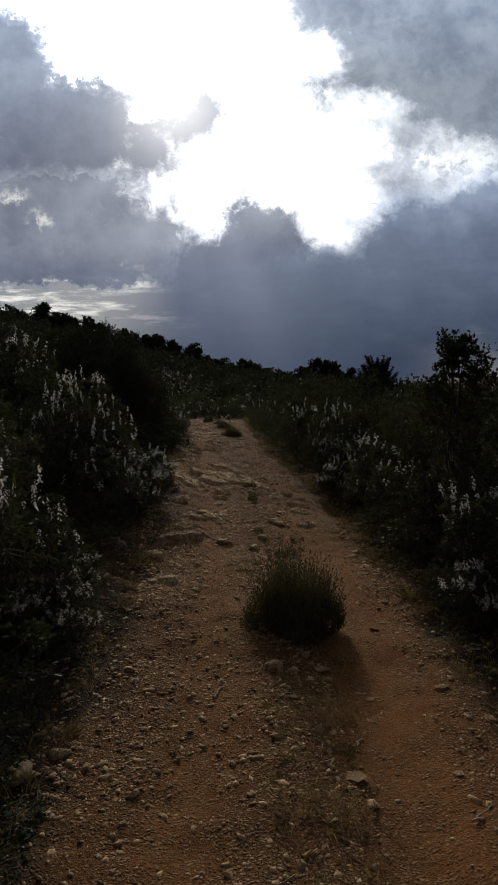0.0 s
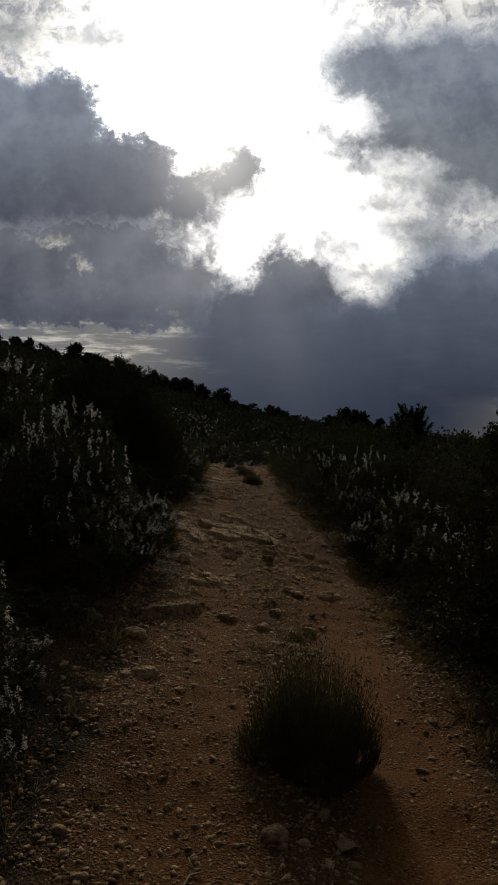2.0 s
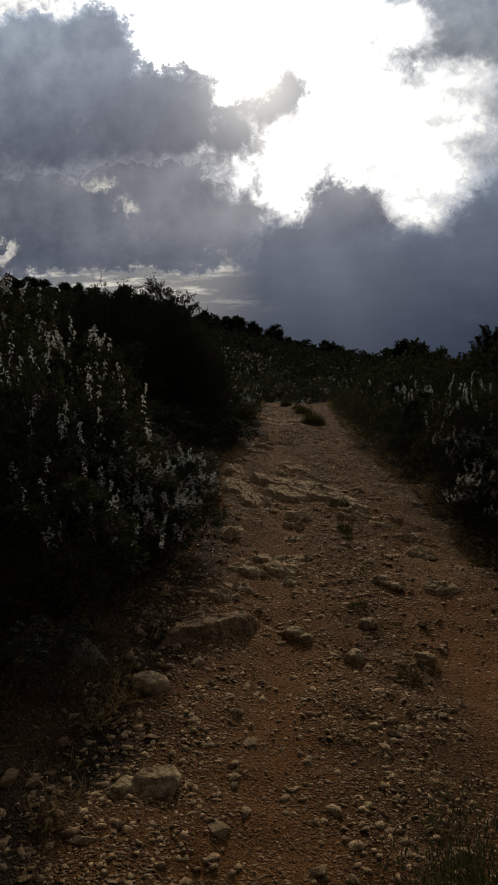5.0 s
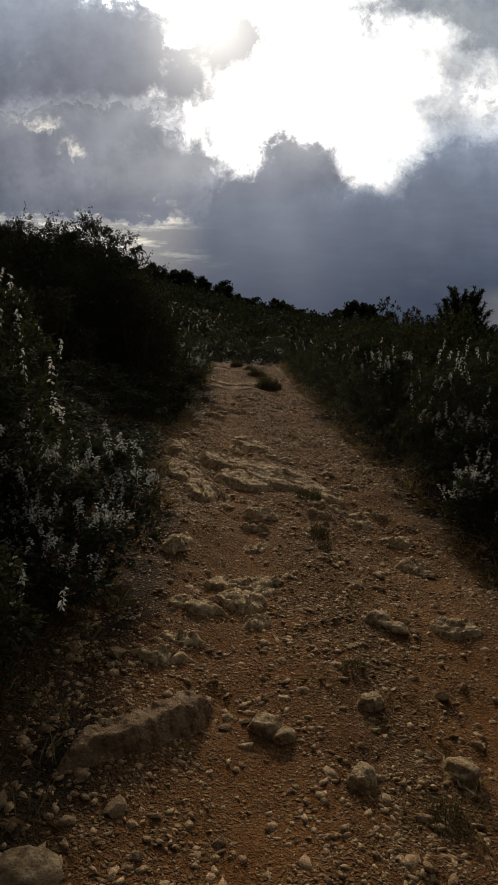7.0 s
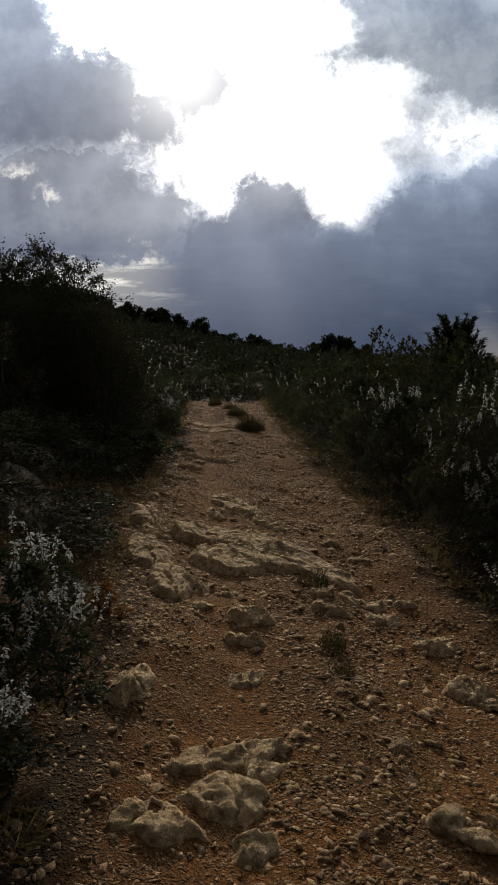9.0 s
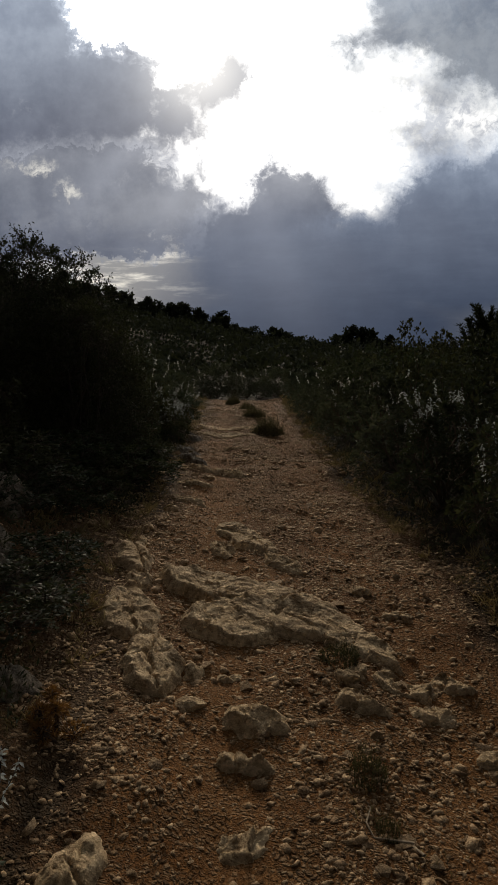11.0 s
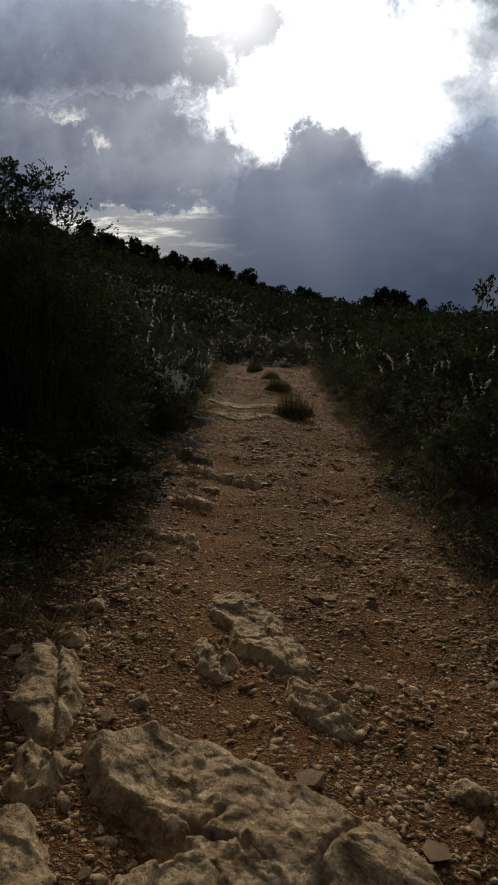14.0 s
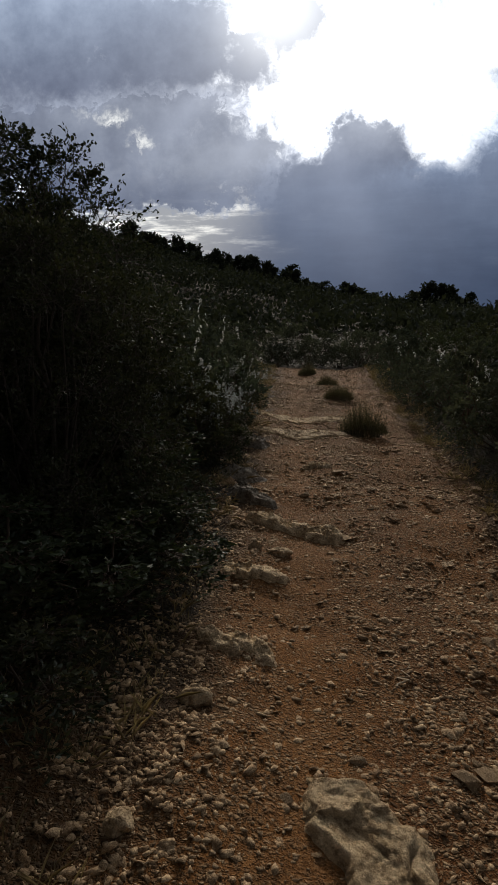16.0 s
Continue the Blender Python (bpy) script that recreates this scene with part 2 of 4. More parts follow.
def earth_material():
    m, g = material("stony_earth")
    at = g.node("ShaderNodeTexCoord", out=3)
    track, clay_right = g.value("track"), g.value("clay_right")
    rut = g.value("rut")
    big, mid, small = g.noise(at, 0.9, 5.0), g.noise(at, 7.0, 6.0, 0.65), g.noise(at, 70.0, 5.0, 0.7)
    dust = g.mix(g.ramp(big, 0.35, 0.68), (0.25, 0.132, 0.05, 1), (0.4, 0.212, 0.078, 1))
    dust = g.mix(g.ramp(mid, 0.38, 0.7), dust, (0.31, 0.185, 0.085, 1))
    dust = g.mix(g.ramp(small, 0.3, 0.72), g.mix(1.0, dust, (0.38, 0.36, 0.34, 1), "MULTIPLY"), g.mix(1.0, dust, (1.15, 1.15, 1.15, 1), "MULTIPLY"))
    bent = g.vec("ADD", at, g.vec("MULTIPLY", g.noise(at, 25.0, 2.0, out=1), (0.03, 0.03, 0.03)))
    cells = g.t.nodes.new("ShaderNodeTexVoronoi")
    cells.inputs["Scale"].default_value = 58.0
    g.t.links.new(bent, cells.inputs["Vector"])
    crumbs = g.t.nodes.new("ShaderNodeTexVoronoi")
    crumbs.inputs["Scale"].default_value = 135.0
    g.t.links.new(bent, crumbs.inputs["Vector"])
    tone = g.node("ShaderNodeSeparateColor", Color=cells.outputs["Color"])
    tone2 = g.node("ShaderNodeSeparateColor", Color=crumbs.outputs["Color"])
    grit = g.mix(tone, (0.13, 0.088, 0.05, 1), (0.56, 0.45, 0.31, 1))
    grain = g.mix(tone2, (0.12, 0.08, 0.042, 1), (0.42, 0.31, 0.19, 1))
    share = g.ramp(rut, 0.0, 0.8, 1.0, 0.55)
    dust = g.mix(g.math("MULTIPLY", rut, 0.35), dust, g.mix(g.ramp(small, 0.3, 0.7), (0.26, 0.145, 0.06, 1), (0.43, 0.255, 0.115, 1)))
    gritty = g.math("MULTIPLY", g.ramp(cells.outputs["Distance"], 0.6, 0.35), g.math("MULTIPLY", g.ramp(mid, 0.32, 0.58), share))
    grainy = g.math("MULTIPLY", g.ramp(crumbs.outputs["Distance"], 0.6, 0.3), g.math("MULTIPLY", share, 0.75))
    parts = g.t.nodes.new("ShaderNodeSeparateXYZ")
    g.t.links.new(at, parts.inputs[0])
    clay = g.ramp(g.noise(g.vec("MULTIPLY", at, (1.0, 0.55, 1.0)), 1.7, 4.0, 0.6), 0.48, 0.66)
    # the share of dark red clay grows towards the start of the track
    clay = g.math("MINIMUM", g.math("ADD", clay, g.ramp(parts.outputs[1], 7.5, 4.0, 0.0, 0.65)), 1.0)
    clay = g.math("MAXIMUM", clay, g.math("MULTIPLY", clay_right, g.ramp(mid, 0.3, 0.55, 0.7, 1.0)))
    dust = g.mix(g.math("MULTIPLY", clay, g.ramp(rut, 0.0, 1.0, 0.78, 0.3)), dust, g.mix(g.ramp(small, 0.3, 0.7), (0.1, 0.048, 0.02, 1), (0.23, 0.115, 0.05, 1)))
    bare = g.math("MULTIPLY", g.value("bare"), g.ramp(mid, 0.25, 0.6, 1.0, 0.7))
    dust = g.mix(bare, dust, g.mix(g.ramp(small, 0.3, 0.7), (0.25, 0.125, 0.048, 1), (0.41, 0.215, 0.087, 1)))
    dust = g.mix(g.math("MULTIPLY", g.value("weedy"), 0.75), dust, g.mix(g.ramp(small, 0.35, 0.65), (0.06, 0.043, 0.023, 1), (0.17, 0.125, 0.07, 1)))
    gritty = g.math("MULTIPLY", gritty, g.math("SUBTRACT", 1.0, g.math("MULTIPLY", bare, 0.7)))
    grainy = g.math("MULTIPLY", grainy, g.math("SUBTRACT", 1.0, g.math("MULTIPLY", bare, 0.6)))
    soil = g.mix(gritty, g.mix(grainy, dust, grain), grit)
    soil = g.mix(1.0, soil, (0.78, 0.63, 0.49, 1), "MULTIPLY")
    # leaf litter off the track, its tone lowered for the shrubs' shade as well
    shaded_litter = g.mix(g.ramp(mid, 0.35, 0.65), (0.022, 0.018, 0.011, 1), (0.075, 0.055, 0.033, 1))
    soil = g.mix(track, shaded_litter, soil)
    lumps = g.math("MULTIPLY", gritty, g.ramp(cells.outputs["Distance"], 0.0, 0.6, 1.0, 0.0))
    crumb = g.math("MULTIPLY", grainy, g.ramp(crumbs.outputs["Distance"], 0.0, 0.6, 0.5, 0.0))
    height = g.math("ADD", g.math("MULTIPLY", small, 0.5), g.math("ADD", lumps, crumb))
    finish(g, soil, 0.95, height, 1.0, 0.026, 0.1)
    return m


def stone_material(name, dark, light, scale, stain=0.5, relief=0.012, spread=0.34):
    m, g = material(name)
    at = g.node("ShaderNodeTexCoord", out=3)
    chance = g.node("ShaderNodeNewGeometry", out=8)
    body = g.mix(g.ramp(g.noise(at, scale, 7.0, 0.65), 0.3, 0.72), (*dark, 1), (*light, 1))
    body = g.mix(g.math("MULTIPLY", g.ramp(g.noise(at, scale * 0.45, 5.0, 0.7), 0.5, 0.64), stain), body, (0.16, 0.105, 0.055, 1))
    body = g.mix(1.0, body, g.mix(chance, (1 - spread, 0.98 - 1.06 * spread, 0.95 - 1.12 * spread, 1), (1.12, 1.1, 1.06, 1)), "MULTIPLY")
    pits = g.math("ADD", g.noise(at, scale * 2.5, 8.0, 0.72), g.math("MULTIPLY", g.noise(at, scale * 9.0, 6.0, 0.75), 0.5))
    # dark pits and pale patches put crevice shade and lit tops into the colour
    body = g.mix(g.ramp(pits, 0.6, 0.8), g.mix(1.0, body, (0.5, 0.45, 0.4, 1), "MULTIPLY"), body)
    body = g.mix(g.ramp(g.noise(at, scale * 4.5, 5.0, 0.7), 0.54, 0.66), body, g.mix(1.0, body, (1.3, 1.3, 1.28, 1), "MULTIPLY"))
    bent = g.vec("ADD", at, g.vec("MULTIPLY", g.noise(at, scale * 1.3, 3.0, 0.6, out=1), (0.06, 0.06, 0.06)))
    for size, depth in ((scale * 1.1, 0.5), (scale * 3.2, 0.35)):
        net = g.t.nodes.new("ShaderNodeTexVoronoi")
        net.feature = "F1"
        net.inputs["Scale"].default_value = size
        g.t.links.new(g.vec("MULTIPLY", bent, (1.0, 1.0, 1.8)), net.inputs["Vector"])
        tone = g.node("ShaderNodeSeparateColor", Color=net.outputs["Color"])
        pits = g.math("ADD", pits, g.math("MULTIPLY", g.math("ADD", tone, g.math("MULTIPLY", net.outputs["Distance"], -0.9)), depth))
        body = g.mix(1.0, body, g.mix(tone, (0.86, 0.84, 0.82, 1), (1.08, 1.08, 1.07, 1)), "MULTIPLY")
    finish(g, body, 0.88, pits, 1.0, relief, 0.2)
    return m


def leaf_material(name, a, b, through=0.35, rough=0.5, gloss=0.06, tint=(1.1, 1.12, 0.85)):
    m, g = material(name)
    chance = g.node("ShaderNodeNewGeometry", out=8)
    own = g.node("ShaderNodeObjectInfo", out=5)
    col = g.mix(chance, (*a, 1), (*b, 1))
    col = g.mix(1.0, col, g.mix(own, (0.75, 0.8, 0.78, 1), (1.2, 1.12, 1.0, 1)), "MULTIPLY")
    flat = g.node("ShaderNodeBsdfDiffuse", Color=col)
    lit = g.node("ShaderNodeBsdfTranslucent", Color=g.mix(1.0, col, (*tint, 1), "MULTIPLY"))
    shine = g.node("ShaderNodeBsdfGlossy", Color=(1, 1, 1, 1), Roughness=rough)
    s = g.node("ShaderNodeMixShader", i0=through, i1=flat, i2=lit)
    s = g.node("ShaderNodeMixShader", i0=gloss, i1=s, i2=shine)
    g.node("ShaderNodeOutputMaterial", Surface=s)
    return m


def bark_material(name, a, b):
    m, g = material(name)
    at = g.node("ShaderNodeTexCoord", out=3)
    n = g.noise(g.vec("MULTIPLY", at, (1, 1, 0.25)), 60.0, 4.0)
    finish(g, g.mix(n, (*a, 1), (*b, 1)), 0.9, n, 0.5, 0.004, 0.2)
    return m


EARTH = earth_material()
LIMESTONE = stone_material("limestone", (0.5, 0.36, 0.205), (0.82, 0.635, 0.41), 11.0, 0.25, 0.02, 0.08)
BANK_STONE = stone_material("dark_grey_limestone", (0.16, 0.14, 0.11), (0.34, 0.3, 0.25), 13.0, 0.4, 0.012)
BROWN_STONE = stone_material("brown_limestone", (0.25, 0.165, 0.095), (0.46, 0.32, 0.195), 12.0, 0.3, 0.018, 0.08)
PEBBLE = stone_material("pebble_limestone", (0.34, 0.22, 0.12), (0.69, 0.515, 0.32), 34.0, 0.3, 0.003)
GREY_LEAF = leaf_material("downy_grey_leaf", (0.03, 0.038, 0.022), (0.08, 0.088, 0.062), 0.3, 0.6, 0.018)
# silvery leaf, whitened further to hold the sunlight shining through it
PALE_LEAF = leaf_material("backlit_silvery_young_leaf", (0.42, 0.43, 0.42), (0.68, 0.69, 0.68), 0.45, 0.6, 0.018, (1.0, 1.0, 1.0))
GREEN_LEAF = leaf_material("dark_green_leaf", (0.019, 0.027, 0.012), (0.054, 0.066, 0.028), 0.22, 0.4, 0.018)
OAK_LEAF = leaf_material("evergreen_oak_leaf", (0.018, 0.022, 0.011), (0.056, 0.058, 0.026), 0.2, 0.4, 0.014)
SCRUB_LEAF = leaf_material("scrub_green_leaf", (0.025, 0.032, 0.016), (0.066, 0.07, 0.036), 0.25, 0.5, 0.018)
# the far bushes' shade is put into this darker leaf colour
FAR_LEAF = leaf_material("shaded_far_scrub_leaf", (0.015, 0.019, 0.011), (0.042, 0.046, 0.025), 0.16, 0.6, 0.01)
PINE_LEAF = leaf_material("pine_needle", (0.014, 0.019, 0.012), (0.037, 0.043, 0.025), 0.2, 0.5, 0.018)
TUFT_LEAF = leaf_material("wiry_green_stem", (0.045, 0.046, 0.022), (0.14, 0.12, 0.06), 0.22, 0.6, 0.02)
BROWN_STEM = leaf_material("brownish_wiry_stem", (0.055, 0.052, 0.03), (0.15, 0.128, 0.075), 0.25, 0.6, 0.02)
STRAW = leaf_material("dry_straw", (0.2, 0.14, 0.07), (0.4, 0.3, 0.16), 0.3, 0.7, 0.02)
RUST = leaf_material("rusty_dry_leaf", (0.16, 0.075, 0.025), (0.28, 0.15, 0.05), 0.3, 0.7, 0.02)
BARK = bark_material("grey_brown_bark", (0.035, 0.027, 0.02), (0.09, 0.07, 0.055))
DRY_TWIG = bark_material("bleached_twig", (0.26, 0.19, 0.12), (0.48, 0.38, 0.26))
TWIG = bark_material("brown_twig", (0.05, 0.035, 0.025), (0.12, 0.085, 0.06))

# ---- lie of the land ----


def hashed(ix, iy, seed):
    h = (ix.astype(np.int64) * 374761393 + iy.astype(np.int64) * 668265263 + seed * 974711) & 0x7FFFFFFF
    h = ((h ^ (h >> 13)) * 1274126177) & 0x7FFFFFFF
    return ((h ^ (h >> 16)) & 0xFFFF) / 65535.0


def rough2(x, y, scale, seed):
    """Smooth noise over the plan, -1 to 1."""
    x, y = np.asarray(x, float) * scale, np.asarray(y, float) * scale
    ix, iy = np.floor(x), np.floor(y)
    fx, fy = x - ix, y - iy
    fx, fy = fx * fx * (3 - 2 * fx), fy * fy * (3 - 2 * fy)
    a, b = hashed(ix, iy, seed), hashed(ix + 1, iy, seed)
    c, d = hashed(ix, iy + 1, seed), hashed(ix + 1, iy + 1, seed)
    return 2 * ((a * (1 - fx) + b * fx) * (1 - fy) + (c * (1 - fx) + d * fx) * fy) - 1


def step(x, a, b):
    t = np.clip((np.asarray(x, float) - a) / (b - a), 0, 1)
    return t * t * (3 - 2 * t)


def edge_left(y):
    return np.interp(y, [-6, 3, 6, 8, 10, 12, 14, 17, 20, 24, 30], [-0.74, -0.76, -0.8, -0.9, -1.12, -1.22, -1.33, -1.58, -1.85, -2.2, -3.6])


def edge_right(y):
    return np.interp(y, [-6, 5, 6.5, 8, 10, 12, 14, 16, 18, 21, 24, 30], [1.25, 1.24, 1.16, 1.02, 0.85, 0.55, 0.3, 0.14, 0.02, -0.15, -0.22, -1.2])


def hill(x, y):
    """The wooded ridge ahead, falling to the right."""
    crest = np.interp(x, [-140, -90, -55, -45, -36, -26, -13, -5, 2, 10, 25, 60, 140],
                      [26, 21, 15.2, 13.9, 12.1, 9.3, 6.0, 3.5, 2.2, 1.4, 0.5, -1.0, -3.0])
    return crest * step(y, 34, 118) * (1 - 0.6 * step(y, 135, 330))


def land(x, y):
    x, y = np.asarray(x, float), np.asarray(y, float)
    base = np.interp(y, [-40, 0, 3.5, 5, 6.5, 8, 9.5, 11, 13, 15, 17, 24, 34, 60, 2500],
                     [-1.4, -0.01, 0.13, 0.215, 0.285, 0.34, 0.41, 0.435, 0.46, 0.53, 0.58, 0.648, 0.35, 0.2, 0.2])
    el, er = edge_left(np.minimum(y, 30)), edge_right(np.minimum(y, 30))
    left, right = np.maximum(el - x, 0), np.maximum(x - er, 0)
    # the track falls across to the right
    fall = np.interp(y, [0, 4, 6, 7.5, 10, 13, 16, 24], [0.0, 0.03, 0.11, 0.13, 0.14, 0.11, 0.07, 0.0])
    base = base - fall * (np.clip(x, el - 0.25, er + 0.25) + 0.05)
    lift = np.interp(y, [0, 4, 6, 8, 10, 14, 20, 30], [0.12, 0.12, 0.12, 0.24, 0.24, 0.06, 0.1, 0.05])
    z = base + lift * step(left, 0, 0.9) + np.minimum(left, 9) * 0.10 * (1 - step(y, 30, 60))
    z = z - 0.05 * np.minimum(right, 60) * (1 - 0.5 * step(y, 20, 60)) + (0.10 + fall) * step(right, 0.0, 0.6)
    z = z + hill(x, y) - 3.0 * step(x, 30, 160)
    z = z + 26 * np.exp(-((x - 560) / 260) ** 2 - ((y - 1500) / 300) ** 2) + 30 * step(y, 1700, 2400) * (x < 4000) * 0.3
    # two wheel ruts with a stony crown between them
    mid = 0.5 * (el + er)
    for off in (-0.42, 0.48):
        z = z - 0.035 * np.exp(-((x - mid - off) / 0.2) ** 2)
    inside = (left == 0) & (right == 0)
    amp = np.where(inside, 1.0, 1.5)
    near = 1 - step(np.hypot(x, y - 9), 18, 60)
    z = z + near * amp * (0.03 * rough2(x, y, 1.1, 1) + 0.018 * rough2(x, y, 3.1, 2) + 0.010 * rough2(x, y, 8, 3) + 0.006 * rough2(x, y, 19, 4))
    far = step(np.hypot(x, y), 25, 90)
    z = z + far * (0.9 * rough2(x, y, 0.05, 5) + 0.4 * rough2(x, y, 0.16, 6))
    return z


def axis(lo, hi, inner_lo, inner_hi, fine, growth):
    inside = np.arange(inner_lo, inner_hi, fine)
    out, stepsize, v = [], fine, inner_hi
    while v < hi:
        out.append(v)
        stepsize *= growth
        v += stepsize
    out.append(hi)
    down, stepsize, v = [], fine, inner_lo
    while v > lo:
        stepsize *= growth
        v -= stepsize
        down.append(max(v, lo))
    return np.array(down[::-1] + list(inside) + out)


def mesh_from(name, verts, faces, mats, smooth=True):
    me = bpy.data.meshes.new(name)
    me.from_pydata(verts, [], faces)
    for m in mats if isinstance(mats, (list, tuple)) else [mats]:
        me.materials.append(m)
    if smooth:
        me.shade_smooth()
    me.update()
    return me


def grid_mesh(name, xs, ys, mat):
    gx, gy = np.meshgrid(xs, ys)
    gz = land(gx, gy)
    verts = np.stack([gx.ravel(), gy.ravel(), gz.ravel()], 1)
    nx, ny = len(xs), len(ys)
    i = (np.arange(ny - 1)[:, None] * nx + np.arange(nx - 1)[None, :]).ravel()
    faces = np.stack([i, i + 1, i + nx + 1, i + nx], 1)
    me = bpy.data.meshes.new(name)
    me.vertices.add(len(verts))
    me.vertices.foreach_set("co", verts.ravel())
    me.loops.add(len(faces) * 4)
    me.loops.foreach_set("vertex_index", faces.ravel())
    me.polygons.add(len(faces))
    me.polygons.foreach_set("loop_start", np.arange(len(faces)) * 4)
    me.update(calc_edges=True)
    me.shade_smooth()
    me.materials.append(mat)
    x, y = verts[:, 0], verts[:, 1]
    el, er = edge_left(np.minimum(y, 30)), edge_right(np.minimum(y, 30))
    wob = 0.12 * rough2(x, y, 2.3, 11) + 0.06 * rough2(x, y, 7, 12)
    # left side: litter colour reaches onto the track, in place of the shrubs' shadow
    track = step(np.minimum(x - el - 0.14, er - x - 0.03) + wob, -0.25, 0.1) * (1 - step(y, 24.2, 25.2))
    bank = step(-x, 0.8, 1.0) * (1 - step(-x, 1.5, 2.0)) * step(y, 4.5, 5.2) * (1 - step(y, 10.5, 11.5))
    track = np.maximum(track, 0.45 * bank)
    mid = 0.5 * (el + er)
    rut = np.exp(-((x - mid + 0.42 + wob) / 0.2) ** 2) + np.exp(-((x - mid - 0.48 + wob) / 0.22) ** 2)
    # more dark red clay on the right half of this stretch
    clay_right = step(x - mid + 2 * wob, 0.0, 0.3) * step(y, 8.2, 9.4) * (1 - step(y, 13.5, 16))
    early = 1 - step(y, 5.5, 8)
    bare = 0.7 * np.exp(-((x - mid - 0.68 + 2 * wob) / 0.26) ** 2) * early
    weedy = np.exp(-((x - mid - 0.08 + 1.5 * wob) / 0.17) ** 4) * (1 - step(y, 6.5, 9)) * (0.6 + 0.4 * rough2(x, y, 3.2, 13))
    for key, v in (("track", track), ("rut", np.clip(rut, 0, 1)), ("clay_right", clay_right), ("bare", bare), ("weedy", np.clip(weedy, 0, 1))):
        me.attributes.new(key, "FLOAT", "POINT").data.foreach_set("value", v.astype(np.float32))
    return me


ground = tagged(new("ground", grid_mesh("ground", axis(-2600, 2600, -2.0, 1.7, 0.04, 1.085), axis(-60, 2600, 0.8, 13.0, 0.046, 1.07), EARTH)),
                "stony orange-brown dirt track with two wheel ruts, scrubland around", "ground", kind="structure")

# ---- growing things ----
rng = np.random.default_rng(7)


def unit(a):
    return a / np.maximum(np.linalg.norm(a, axis=-1, keepdims=True), 1e-9)


def soup(name, v, f, mat):
    """A mesh from arrays of corners and triangles."""
    me = bpy.data.meshes.new(name)
    me.vertices.add(len(v))
    me.vertices.foreach_set("co", v.ravel())
    me.loops.add(f.size)
    me.loops.foreach_set("vertex_index", f.ravel())
    me.polygons.add(len(f))
    me.polygons.foreach_set("loop_start", np.arange(len(f)) * 3)
    me.update(calc_edges=True)
    me.materials.append(mat)
    return me


def blades(name, at, way, length, width, mat, fold=0.25, droop=0.0):
    """Leaves as folded pointed blades of two triangles each."""
    n = len(at)
    way = unit(way)
    side = unit(np.cross(way, rng.normal(size=(n, 3))))
    up = np.cross(side, way)
    L, Wd = np.asarray(length).reshape(-1, 1) * np.ones((n, 1)), np.asarray(width).reshape(-1, 1) * np.ones((n, 1))
    mid = at + way * L * 0.5
    tip = at + way * L
    tip[:, 2] -= droop * L[:, 0]
    v = np.stack([at, mid + side * Wd * 0.5 + up * Wd * fold, tip, mid - side * Wd * 0.5 + up * Wd * fold], 1).reshape(-1, 3)
    k = np.arange(n)[:, None] * 4
    return soup(name, v, np.concatenate([k + [0, 1, 2], k + [0, 2, 3]], 1).reshape(-1, 3), mat)


def tubes(name, lines, mat, sides=4):
    """Tapered stems along lines of (points, first radius, last radius)."""
    verts, faces, k = [], [], 0
    ang = np.arange(sides) * 2 * math.pi / sides
    for pts, r0, r1 in lines:
        pts = np.asarray(pts)
        way = unit(np.gradient(pts, axis=0))
        ref = np.where(np.abs(way[:, 2:3]) > 0.9, [[1.0, 0, 0]], [[0, 0, 1.0]])
        a = unit(np.cross(way, ref))
        b = np.cross(way, a)
        r = np.linspace(r0, r1, len(pts))[:, None, None]
        ring = pts[:, None] + r * (a[:, None] * np.cos(ang)[None, :, None] + b[:, None] * np.sin(ang)[None, :, None])
        verts.append(ring.reshape(-1, 3))
        for i in range(len(pts) - 1):
            for j in range(sides):
                p, q = k + i * sides + j, k + i * sides + (j + 1) % sides
                faces.append((p, q, q + sides, p + sides))
        k += len(pts) * sides
    return mesh_from(name, np.concatenate(verts).tolist(), faces, mat)


def part(name, me, parent, label="", kind=""):
    ob = new(name, me)
    ob.parent = parent
    return tagged(ob, label, kind=kind)


def limb(start, way, length, nodes, wander, lift):
    pts, p, d = [np.array(start, float)], np.array(start, float), unit(np.array(way, float))
    for _ in range(nodes):
        d = unit(d + rng.normal(size=3) * wander + np.array([0, 0, lift]))
        p = p + d * length / nodes
        pts.append(p.copy())
    return np.array(pts)


def along(pts, f):
    s = np.linspace(0, 1, len(pts))
    return np.array([np.interp(f, s, pts[:, k]) for k in range(3)]).T


def bend(a, b, n=4, sway=0.12):
    """A slightly wandering line from a to b."""
    a, b = np.asarray(a, float), np.asarray(b, float)
    f = np.linspace(0, 1, n + 1)[:, None]
    off = rng.normal(size=(n + 1, 3)) * sway * np.linalg.norm(b - a) * (f * (1 - f)) * 2
    return a + (b - a) * f + off


